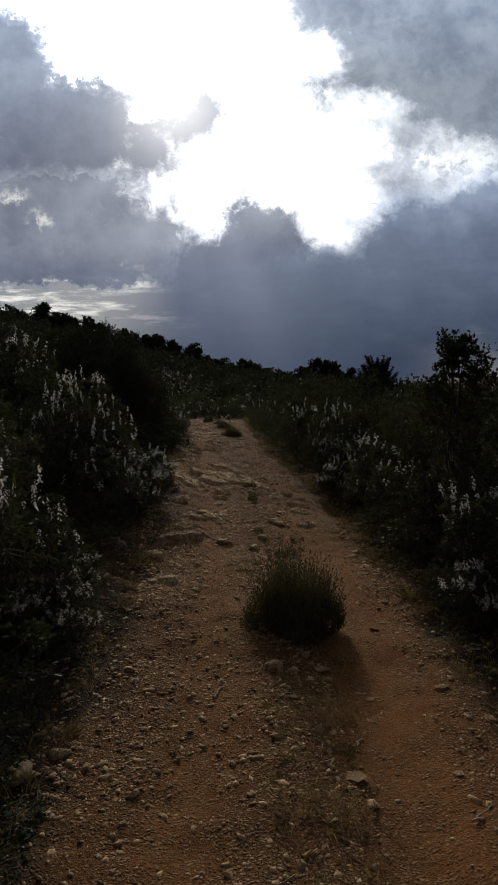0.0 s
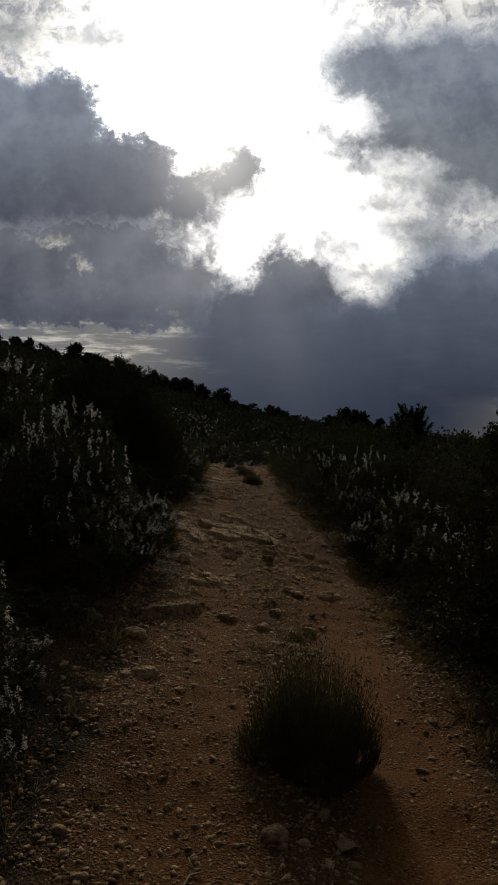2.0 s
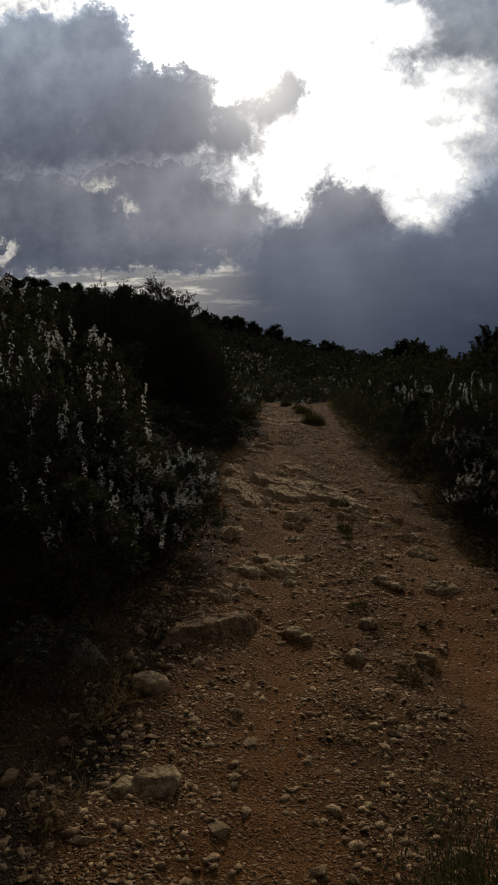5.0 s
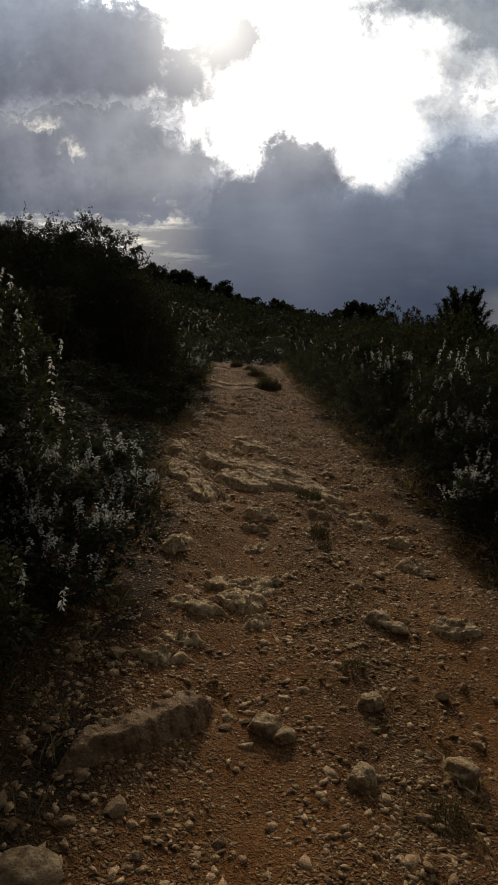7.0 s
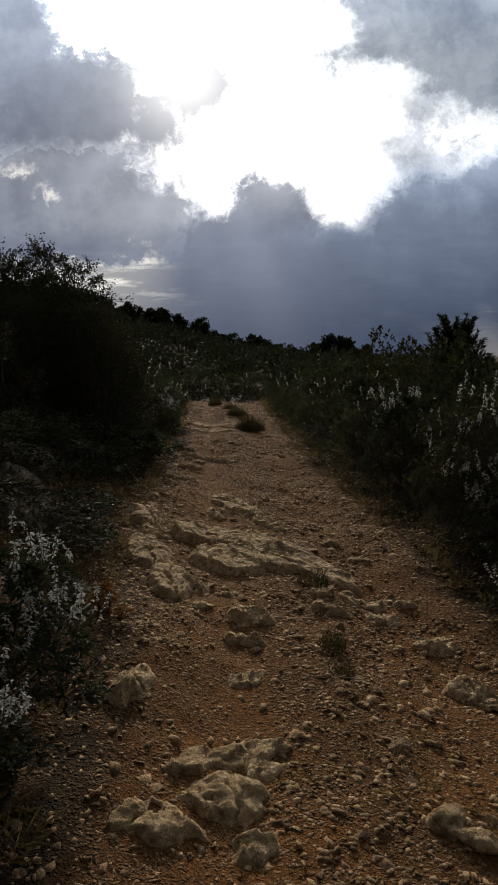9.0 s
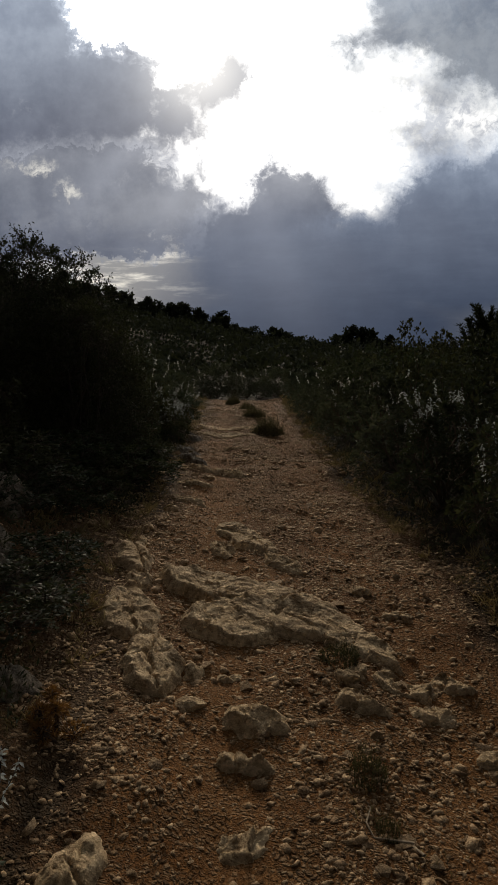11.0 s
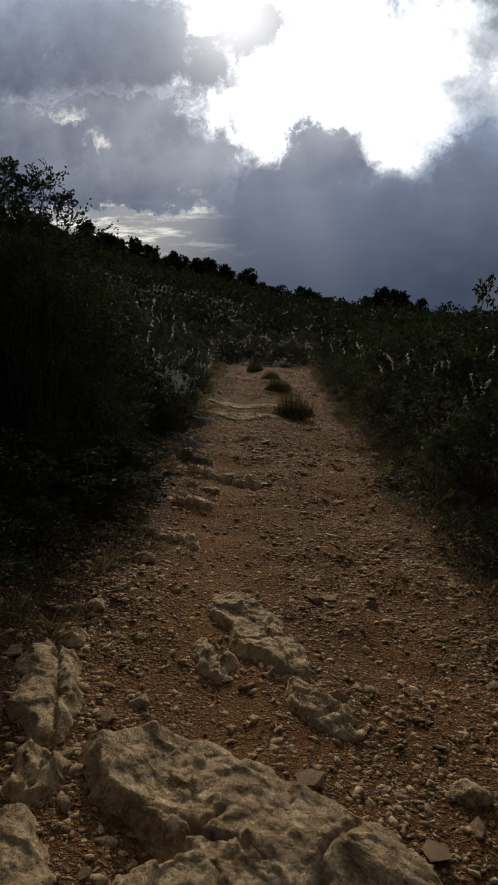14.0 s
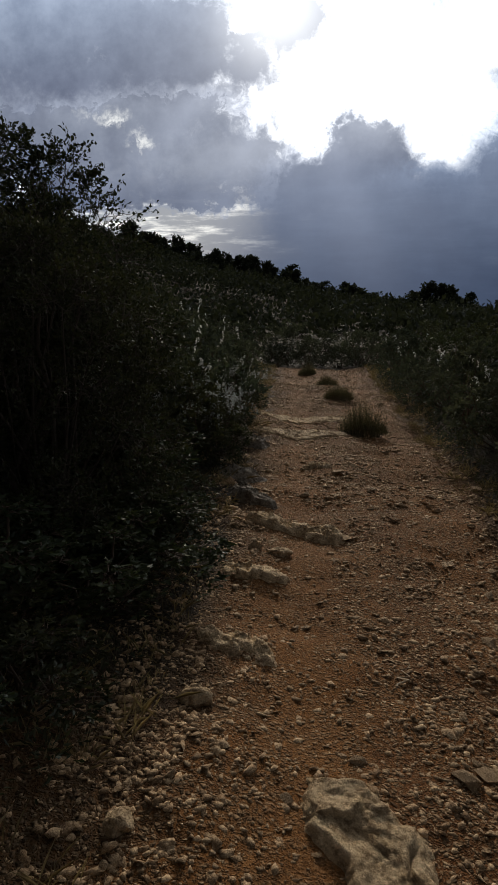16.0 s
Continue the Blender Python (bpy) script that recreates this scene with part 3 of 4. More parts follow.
def crown(h, r, lobes, twigs, leaves, skirt=0.1, lobe=0.42, ragged=0.3, cone=0.0):
    """A dense crown built of lobes: stems from the foot to each lobe, twigs through it and leaves at the twigs' ends."""
    stems, sprigs, spots, ways = [], [], [], []
    cs, rs = [], []
    for i in range(lobes):
        t = (i + rng.random()) / lobes
        a = 2.39996 * i + rng.normal() * 0.4
        z = h * (skirt + (0.93 - skirt) * t)
        wide = r * math.sqrt(max(0.05, 1 - (max(0.0, z / h - 0.3) / 0.75) ** 2))
        wide *= 1 - cone * max(0.0, (z / h - 0.4) / 0.6)
        q = wide * (0.25 + 0.65 * rng.random() ** 0.6) * (0.75 if t > 0.85 else 1)
        cs.append((q * math.cos(a), q * math.sin(a), z))
        rs.append(lobe * r * (0.7 + 0.5 * rng.random()) * (1.1 - 0.35 * t) * (1 - 0.5 * cone * t))
    cs, rs = np.array(cs), np.array(rs)
    for c, s in zip(cs, rs):
        stems.append((bend((0.05 * r * rng.normal(), 0.05 * r * rng.normal(), -0.04), c, 4), 0.008 * h + 0.004, 0.004))
        ends = unit(rng.normal(size=(twigs, 3)) + np.array([0, 0, 0.25])) * np.array([1, 1, 0.85])
        reach = s * (0.78 + ragged * rng.random((twigs, 1)) ** 2)
        tips = c + ends * reach
        for tip, e in zip(tips, ends):
            if tip[2] < 0.01:
                continue
            inside = np.sum(np.linalg.norm(cs - tip, axis=1) < 0.72 * rs)
            if inside > 0 and rng.random() < 0.8:
                continue
            tw = bend(c + e * s * 0.25 + rng.normal(size=3) * 0.12 * s, tip, 2 if ragged > 0.4 else 1, 0.35)
            sprigs.append((tw, 0.0028, 0.001))
            f = 0.35 + 0.65 * rng.random(leaves) ** 0.6
            spots.append(along(tw, f) + rng.normal(size=(leaves, 3)) * 0.05 * s)
            ways.append(unit(e)[None] * 0.8 + rng.normal(size=(leaves, 3)) * 0.75)
    return stems, sprigs, np.concatenate(spots), np.concatenate(ways), cs, rs


def shrub(name, label, group, h, r, lobes, twigs, leaves, leaf, mat, slim=0.58, shoots=0, sprig_part=True, ragged=0.3):
    stems, sprigs, at, way, cs, rs = crown(h, r, lobes, twigs, leaves, ragged=ragged)
    ob = tagged(new(name), label, "shrub", group)
    young_at, young_way = [], []
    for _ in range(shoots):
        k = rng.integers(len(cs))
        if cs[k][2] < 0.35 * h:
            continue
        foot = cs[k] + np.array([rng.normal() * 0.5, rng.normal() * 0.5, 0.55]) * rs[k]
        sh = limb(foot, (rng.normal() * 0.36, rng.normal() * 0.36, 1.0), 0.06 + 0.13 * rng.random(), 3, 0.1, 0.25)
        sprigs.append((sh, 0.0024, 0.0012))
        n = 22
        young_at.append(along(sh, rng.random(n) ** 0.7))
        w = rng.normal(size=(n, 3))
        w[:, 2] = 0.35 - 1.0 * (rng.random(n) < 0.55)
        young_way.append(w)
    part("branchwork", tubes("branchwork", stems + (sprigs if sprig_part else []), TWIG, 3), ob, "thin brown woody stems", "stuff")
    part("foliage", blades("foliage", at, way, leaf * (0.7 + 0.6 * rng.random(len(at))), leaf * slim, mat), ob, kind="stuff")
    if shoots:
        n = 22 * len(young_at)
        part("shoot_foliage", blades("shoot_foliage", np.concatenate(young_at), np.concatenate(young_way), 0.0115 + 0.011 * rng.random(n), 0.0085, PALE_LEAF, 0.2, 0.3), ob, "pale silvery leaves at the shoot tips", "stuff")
    return ob


def grey_shrub(h, r, shoots=34, leaves=9, mat=None):
    return shrub("grey_leaved_shrub", "upright grey-green scrub bush with silvery leaf tips beside the track", "grey-leaved shrubs",
                 h, r, 16, 44, leaves, 0.034, mat or SCRUB_LEAF, 0.42, shoots)


def green_shrub(h, r, mat, leaf=0.034, leaves=9):
    return shrub("green_shrub", "dense dark green evergreen scrub bush with small leathery leaves", "green shrubs", h, r, 18, 46, leaves, leaf, mat)


def scrub_bush(h, r, mat, leaf=0.06, lobes=14, twigs=24, leaves=7):
    return shrub("scrub_bush", "dark evergreen bush in the scrub further along", "bushes of the scrubland", h, r, lobes, twigs, leaves, leaf, mat, sprig_part=False)


def oak_tree(name, label, h, r, trunks, lobes, twigs, leaves, leaf, skirt, bare, lobe=0.42, cone=0.0):
    """An evergreen oak: trunks, limbs to each lobe of the crown, leaf sprays, and twigs that stick out above."""
    stems, sprigs, at, way, cs, rs = crown(h, r, lobes, twigs, leaves, skirt, lobe, 0.45, cone)
    spots, ways, lines = [at], [way], []
    for _ in range(bare):
        k = rng.integers(len(cs))
        if cs[k][2] < 0.5 * h:
            continue
        tw = limb(cs[k], (cs[k][0] * 0.5, cs[k][1] * 0.5, 0.55 * h * rng.random() + 0.2), rs[k] * (1.0 + 0.45 * rng.random()), 5, 0.22, 0.06)
        lines.append((tw, 0.006, 0.0018))
        n = 16
        spots.append(along(tw, 0.45 + 0.55 * rng.random(n)) + rng.normal(size=(n, 3)) * 0.03)
        ways.append(rng.normal(size=(n, 3)))
    at, way = np.concatenate(spots), np.concatenate(ways)
    ob = tagged(new(name), label, "tree")
    for i in range(trunks):
        a = 6.283 * i / trunks
        reach = 0.0 if trunks == 1 else 0.3 * r
        part("trunk", tubes("trunk", [(bend((0.04 * i, 0.03 * i, -0.1), (reach * math.cos(a), reach * math.sin(a), 0.75 * h), 6, 0.08), 0.016 * h + 0.008, 0.01)], BARK, 7), ob, "grey-brown bark")
    part("limbwork", tubes("limbwork", stems + sprigs + lines, BARK, 3), ob, kind="stuff")
    part("crown", blades("crown", at, way, leaf * (0.7 + 0.6 * rng.random(len(at))), leaf * 0.58, OAK_LEAF), ob, "small dark leathery leaves")
    return ob


def young_pine(h=1.9, r=0.95):
    """A bushy young pine: whorls of upturned branches clad in needles."""
    lines, spots, ways = [], [], []
    trunk = limb((0, 0, -0.05), (0, 0, 1), h * 0.85, 8, 0.03, 0.05)
    for k in range(13):
        f = 0.08 + 0.88 * k / 12
        start = along(trunk, np.array([f]))[0]
        for j in range(11):
            b = 2 * math.pi * (j + rng.random()) / 11
            size = r * (0.95 - 0.5 * f) * (0.55 + 0.6 * rng.random())
            br = limb(start, (math.cos(b), math.sin(b), 0.7 + 0.9 * f), size, 4, 0.08, 0.3)
            lines.append((br, 0.01, 0.003))
            n = 110
            spots.append(along(br, 0.15 + 0.85 * rng.random(n)))
            ways.append(unit(br[-1] - br[-3]) * 1.1 + rng.normal(size=(n, 3)) * 0.42)
    ob = tagged(new("young_pine_tree"), "bushy young pine with upturned needle-clad branches", "pine tree")
    part("trunk", tubes("trunk", [(trunk, 0.04, 0.012)], BARK, 7), ob, "grey-brown bark")
    part("limbwork", tubes("limbwork", lines, BARK, 3), ob, kind="stuff")
    part("crown", blades("crown", np.concatenate(spots), np.concatenate(ways), 0.075, 0.011, PINE_LEAF, 0.3), ob, "long dark green needles")
    return ob


def far_pine(h=3.5, r=1.3, low=0.3):
    """A pine seen from far off: bare lower trunk and an uneven clumped crown."""
    trunk = limb((0, 0, -0.3), (0.1 * rng.normal(), 0.1 * rng.normal(), 1), h * 0.9, 6, 0.06, 0.05)
    lines, spots, ways = [], [], []
    for _ in range(18):
        f = low + (1 - low) * rng.random()
        start = along(trunk, np.array([f]))[0]
        b = 2 * math.pi * rng.random()
        br = limb(start, (math.cos(b), math.sin(b), 0.45), r * (0.45 + 0.6 * rng.random()) * (1.25 - 0.6 * f), 4, 0.12, 0.1)
        lines.append((br, 0.035, 0.012))
        n = 38
        spots.append(along(br, 0.35 + 0.65 * rng.random(n)) + rng.normal(size=(n, 3)) * 0.16)
        ways.append(rng.normal(size=(n, 3)) + np.array([0, 0, 0.5]))
    ob = tagged(new("pine_tree"), "dark pine with an uneven crown on the wooded ridge", "pine tree", "pines on the ridge")
    part("trunk", tubes("trunk", [(trunk, 0.09, 0.03)], BARK, 6), ob, "dark bark")
    part("limbwork", tubes("limbwork", lines, BARK, 3), ob, kind="stuff")
    part("crown", blades("crown", np.concatenate(spots), np.concatenate(ways), 0.42, 0.22, PINE_LEAF, 0.3), ob)
    return ob


def tuft(h=0.58, r=0.36, n=2600, mat=None, label="low rounded tuft of wiry dark green stems growing in the track", thick=0.002):
    """A rounded cushion: fine nearly upright stems, clad in small leaves, with a few stalks that stand out."""
    a = 2 * math.pi * rng.random(n)
    q = np.sqrt(rng.random(n))
    x, y = np.cos(a) * q, np.sin(a) * q
    lump = 0.88 + 0.2 * rough2(x, y, 1.3, 33)
    at = np.stack([x * r * 0.9 * lump, y * r * 0.9 * lump, np.full(n, -0.02)], 1)
    clump = rough2(at[:, 0] + 5, at[:, 1], 9, 31)
    way = np.stack([x * 0.2, y * 0.2, np.ones(n)], 1) + rng.normal(size=(n, 3)) * np.array([0.15, 0.15, 0])
    tall = h * (0.14 + 0.82 * (1 - q ** 2.6)) * (0.88 + 0.3 * clump) * (0.4 + 0.6 * rng.random(n))
    ob = tagged(new("wiry_tuft"), label, "grass tuft", "tufts in the track")
    long = rng.random(n) < 0.004
    tall[long] *= 1.25
    part("stem_mass", blades("stem_mass", at, way, tall, thick, mat or TUFT_LEAF, 0.3, 0.02), ob, kind="stuff")
    m = int(n * 9)
    k = rng.integers(0, n, m)
    f = 0.2 + 0.8 * rng.random(m) ** 0.6
    tips = at[k] + unit(way[k]) * (tall[k] * f)[:, None]
    lean = np.stack([np.zeros(m), np.zeros(m), np.ones(m)], 1) + rng.normal(size=(m, 3)) * 0.42
    part("leaf_mass", blades("leaf_mass", tips, lean, 0.01 + 0.014 * rng.random(m), 0.0042, mat or TUFT_LEAF, 0.3), ob, kind="stuff")
    return ob


def spot(x, y, turn=0.0, size=1.0, tall=1.0, sink=0.0):
    z = float(land(np.array([x]), np.array([y]))[0]) - sink
    return pose(x, y, z, 0, 0, turn) @ Matrix.Diagonal((size, size, size * tall, 1))


def plant(models, places):
    """Set out copies; the first use of each model moves the model itself."""
    for k, x, y, size, tall in places:
        m = spot(x, y, rng.uniform(0, 360), size, tall)
        ob = models[k % len(models)]
        if ob.get("set_out"):
            copy_thing(ob, m)
        else:
            ob.matrix_basis = m
            ob["set_out"] = 1


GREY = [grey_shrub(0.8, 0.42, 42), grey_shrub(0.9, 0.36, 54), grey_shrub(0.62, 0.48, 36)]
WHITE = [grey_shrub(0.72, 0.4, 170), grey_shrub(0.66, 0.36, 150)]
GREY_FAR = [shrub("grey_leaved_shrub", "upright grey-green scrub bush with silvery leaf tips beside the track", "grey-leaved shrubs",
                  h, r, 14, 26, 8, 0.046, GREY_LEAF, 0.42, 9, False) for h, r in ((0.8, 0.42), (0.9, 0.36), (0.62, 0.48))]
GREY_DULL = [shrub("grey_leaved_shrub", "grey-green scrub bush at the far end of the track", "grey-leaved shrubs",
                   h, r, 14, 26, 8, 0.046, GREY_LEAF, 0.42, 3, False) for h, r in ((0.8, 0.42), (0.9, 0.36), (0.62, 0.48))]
GREEN = [green_shrub(1.15, 0.62, GREEN_LEAF), green_shrub(1.3, 0.55, OAK_LEAF, 0.034), green_shrub(0.95, 0.68, SCRUB_LEAF, 0.03)]
LOW = [shrub("low_shrub", "low dark green scrub plant at the verge of the track", "low shrubs", h, r, 12, 30, 8, 0.032, m)
       for h, r, m in ((0.66, 0.36, GREEN_LEAF), (0.74, 0.31, OAK_LEAF), (0.55, 0.39, SCRUB_LEAF))]
BUSH = [scrub_bush(1.35, 0.75, GREEN_LEAF), scrub_bush(1.5, 0.7, OAK_LEAF), scrub_bush(1.1, 0.85, SCRUB_LEAF)]
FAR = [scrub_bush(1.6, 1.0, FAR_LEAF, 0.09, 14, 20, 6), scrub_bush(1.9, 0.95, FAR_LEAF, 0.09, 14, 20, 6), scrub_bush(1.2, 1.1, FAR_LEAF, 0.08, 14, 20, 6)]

# silvery shrubs that line the track
plant(WHITE, [(0, -1.1, 6.85, 0.85, 0.66), (1, -1.38, 7.1, 0.95, 0.85), (1, -1.12, 7.5, 0.95, 1.0), (1, -1.12, 3.85, 0.85, 0.8), (0, -1.2, 4.5, 0.8, 0.8), (0, -1.9, 13.9, 1.0, 1.0), (1, -2.0, 14.8, 1.1, 1.1), (0, -2.15, 15.8, 1.1, 1.0), (1, -1.66, 14.3, 0.95, 1.1), (0, -1.72, 15.2, 0.95, 1.05), (1, -1.85, 16.3, 1.0, 1.0), (0, -2.4, 14.35, 1.1, 1.15), (1, 1.3, 8.75, 0.95, 0.9), (1, 1.62, 4.35, 0.9, 0.85), (0, 1.45, 8.2, 0.95, 0.8), (1, 1.3, 9.75, 1.0, 0.9)])
plant(GREY, [
    (0, -1.3, 4.15, 1.0, 0.9), (0, -1.3, 6.1, 0.95, 0.95), (0, -1.5, 7.15, 1.1, 1.05), (1, -1.75, 7.75, 1.15, 1.05),
    (2, -1.9, 6.7, 1.1, 1.35), (0, -2.4, 9.3, 1.2, 1.1), (1, -2.75, 8.7, 1.2, 1.1), (2, -1.75, 3.5, 1.1, 1.1), (0, -2.2, 5.4, 1.1, 1.2),
    (1, 1.72, 4.65, 0.95, 0.8), (0, 1.8, 3.6, 0.9, 0.75), (2, 1.6, 6.5, 0.95, 0.75), (1, 1.5, 7.6, 0.95, 0.75), (0, 1.4, 9.3, 1.0, 0.8), (2, 1.3, 10.2, 1.0, 0.95),
    (1, 1.1, 11.6, 0.95, 0.85)])
plant(GREY_FAR, [
    (0, 1.0, 12.8, 1.0, 0.9), (1, 0.9, 13.8, 1.05, 1.05), (2, 0.75, 15.1, 1.0, 0.95), (1, 0.62, 16.1, 1.0, 0.9), (0, 0.55, 17.4, 1.0, 0.85),
    (2, 0.45, 18.8, 1.0, 1.0), (1, 0.35, 20.3, 1.05, 0.85), (0, 0.3, 22.0, 1.0, 0.9)])
plant(GREY_FAR, [
    (2, -2.05, 15.3, 1.2, 1.2), (0, -2.35, 16.2, 1.25, 1.1), (2, -2.1, 14.4, 1.1, 1.3)])
plant(GREY_DULL, [
    (1, -2.25, 17.3, 1.1, 0.9), (2, -2.4, 18.4, 1.2, 1.0), (0, -2.5, 19.6, 1.1, 0.75), (1, -2.75, 21.2, 1.1, 0.7), (0, -2.9, 22.8, 1.1, 0.75),
    (1, -1.6, 25.4, 1.0, 0.8), (0, -0.9, 25.8, 1.0, 0.8), (2, -0.2, 25.3, 1.1, 1.0), (1, -2.3, 25.2, 1.0, 0.7), (1, 0.5, 24.4, 1.0, 0.8),
    (0, -3.1, 24.4, 1.1, 0.85), (2, -3.7, 25.2, 1.2, 1.0), (1, -3.0, 25.6, 1.2, 0.9), (0, -1.3, 26.2, 1.3, 1.0), (2, -2.2, 26.3, 1.3, 1.1),
    (1, -4.4, 25.9, 1.3, 1.0), (0, -0.4, 26.4, 1.3, 1.0)])
# evergreen scrub close to the track
near = [
    (2, -1.9, 4.5, 1.0, 1.15), (1, -2.4, 3.7, 1.0, 1.0), (2, -2.5, 6.2, 1.1, 0.95), (0, -2.4, 7.6, 1.0, 0.95), (1, -3.0, 7.7, 1.1, 1.05), (2, -3.2, 5.4, 1.1, 1.1),
    (0, -1.3, 3.1, 0.66, 0.7), (2, -1.2, 2.3, 0.6, 0.75), (0, -1.02, 2.3, 0.45, 0.75), (2, -1.3, 8.9, 0.5, 0.6), (0, -1.35, 9.4, 0.42, 0.6), (2, -1.7, 10.1, 0.5, 0.6), (1, -1.5, 10.95, 0.45, 0.6), (0, -1.55, 11.95, 0.55, 0.7), (2, -1.6, 12.6, 0.55, 0.7), (2, -1.22, 2.85, 0.55, 0.7), (0, -1.15, 1.9, 0.5, 0.6), (2, -1.2, 1.35, 0.6, 0.6), (0, -1.55, 11.5, 0.55, 0.7), (2, -1.6, 12.25, 0.6, 0.75), (2, -1.35, 5.55, 0.5, 0.6), (0, -1.8, 8.5, 0.62, 0.6), (1, -1.65, 9.2, 0.42, 0.6), (2, -2.2, 9.7, 0.7, 0.7), (0, -1.6, 10.45, 0.42, 0.7), (0, -1.6, 1.6, 0.8, 0.7), (1, -2.1, 2.6, 1.0, 0.8),
    (0, 2.1, 7.3, 1.0, 0.8), (2, 1.95, 8.4, 1.0, 0.95), (1, 1.95, 9.8, 1.0, 0.85), (0, 1.75, 11.0, 1.0, 0.95), (1, 2.1, 6.2, 0.85, 0.8),
    (0, 2.35, 4.2, 0.95, 0.75), (2, 2.0, 2.7, 0.9, 0.8), (1, 2.7, 5.2, 1.05, 0.8), (2, 1.75, 1.8, 0.7, 0.8), (2, 1.65, 5.5, 0.7, 0.7),
    (0, -1.8, 11.2, 0.62, 0.7), (1, -1.7, 11.9, 0.58, 0.9), (0, -1.7, 12.6, 0.62, 0.9), (2, -2.1, 10.7, 0.7, 0.8), (0, -1.75, 13.2, 0.6, 0.8), (1, -2.5, 10.9, 0.9, 0.9)]
plant(GREEN, [p for p in near if p[3] >= 0.72])
plant(LOW, [(k, x, y, 1.75 * size, tall) for k, x, y, size, tall in near if size < 0.72])
plant(BUSH, [
    (1, 1.65, 12.2, 0.9, 0.95), (2, 1.55, 13.4, 0.9, 1.1), (1, 1.55, 14.5, 0.8, 1.45), (0, 1.3, 15.6, 0.85, 1.0), (2, 1.2, 16.8, 0.85, 1.1), (1, 1.2, 18.3, 0.85, 0.95), (0, 1.05, 19.8, 0.9, 0.9),
    (2, 0.95, 21.3, 0.9, 1.0), (1, 0.9, 22.8, 0.9, 0.8), (0, -2.9, 15.8, 1.0, 1.0), (1, -3.1, 17.4, 1.0, 0.9), (2, -3.3, 19.2, 1.0, 0.9), (0, -3.6, 21.5, 1.0, 0.8), (1, -1.75, 13.7, 0.62, 0.9)])
rows = []
for k in range(44):
    y = 2.5 + 22 * (k + rng.random()) / 44
    rows.append((k, float(edge_right(y)) + 1.6 + 2.6 * rng.random(), y, 0.9 + 0.3 * rng.random(), 0.85 + 0.2 * rng.random()))
for k in range(26):
    y = 4 + 20 * (k + rng.random()) / 26
    x = float(edge_left(y)) - 1.9 - 3.4 * rng.random()
    if not (10.3 < y < 15 and x > -4.2):
        rows.append((k, x, y, 1.0 + 0.3 * rng.random(), 0.85 + 0.2 * rng.random()))
plant(BUSH, rows)
# bushes further along and up the slope
rows = []
for k in range(160):
    y = 26.3 + 62 * rng.random() ** 1.5
    x = -0.62 * y + 1.15 * y * rng.random()
    rows.append((k, x, y, 0.65 + 0.3 * rng.random(), (0.34 + 0.0025 * y) * (0.8 + 0.4 * rng.random())))
for k in range(50):
    y = 9 + 17 * rng.random()
    x = (float(edge_right(y)) + 3.9 + 6 * rng.random()) if k % 2 else (float(edge_left(y)) - 4.6 - 7 * rng.random())
    rows.append((k, x, y, 0.8 + 0.3 * rng.random(), 0.7 + 0.2 * rng.random()))
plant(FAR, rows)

oak = oak_tree("holm_oak_tree", "small evergreen oak with a thin pointed open crown beside the track", 2.0, 0.55, 1, 36, 44, 8, 0.036, 0.08, 40, 0.36, 0.55)
oak.matrix_basis = spot(1.84, 5.65, 20)
great = oak_tree("holm_oak_bush", "tall dense dark evergreen oak bush with ragged twiggy top", 2.15, 1.15, 5, 46, 76, 14, 0.031, 0.05, 40, 0.36)
great.matrix_basis = spot(-2.75, 13.1, 40, 1.0, 0.98)
copy_thing(great, spot(-2.0, 12.2, 160, 0.6, 1.14))
copy_thing(great, spot(-2.4, 13.0, 75, 0.68, 1.17))
copy_thing(great, spot(-2.7, 12.0, 310, 0.62, 1.06))
copy_thing(great, spot(-3.6, 12.9, 250, 0.9, 1.02))
pine = young_pine()
pine.matrix_basis = spot(3.4, 18.3, 0, 2.05, 0.51)
copy_thing(pine, spot(4.2, 18.6, 140, 0.85, 0.75))

# pines on the ridge
RIDGE = [far_pine(3.4, 1.7, 0.2), far_pine(2.8, 1.9, 0.2), far_pine(3.9, 1.5, 0.15), far_pine(3.1, 1.5, 0.1)]
far_pine(5.0, 2.3, 0.6).matrix_basis = spot(-30.0, 120)
rows = []
for k in range(150):
    x = -66 + 84 * (k + rng.random()) / 150
    rows.append((int(rng.integers(4)), x, 116 + 7 * rng.random(), 0.85 + 0.5 * rng.random() ** 2, 0.75 + 0.35 * rng.random()))
plant(RIDGE, rows)


def far_woods():
    spots, ways = [], []
    for _ in range(2500):
        y = 50 + 80 * rng.random()
        x = -75 + 125 * rng.random()
        z = float(land(np.array([x]), np.array([y]))[0])
        r, h, n = 0.7 + 0.9 * rng.random(), 1.0 + 1.6 * rng.random(), 30
        q = unit(rng.normal(size=(n, 3))) * rng.random((n, 1)) ** 0.4
        spots.append(np.array([x, y, z + h * 0.5]) + q * np.array([r, r, h * 0.6]))
        ways.append(rng.normal(size=(n, 3)) + np.array([0, 0, 0.5]))
    at = np.concatenate(spots)
    return blades("hillside_woods", at, np.concatenate(ways), 0.44 * (0.7 + 0.6 * rng.random(len(at))), 0.3, PINE_LEAF, 0.3)


tagged(new("hillside_woods", far_woods()), "dark scrub and pine woods covering the hillside", "woods", kind="stuff")

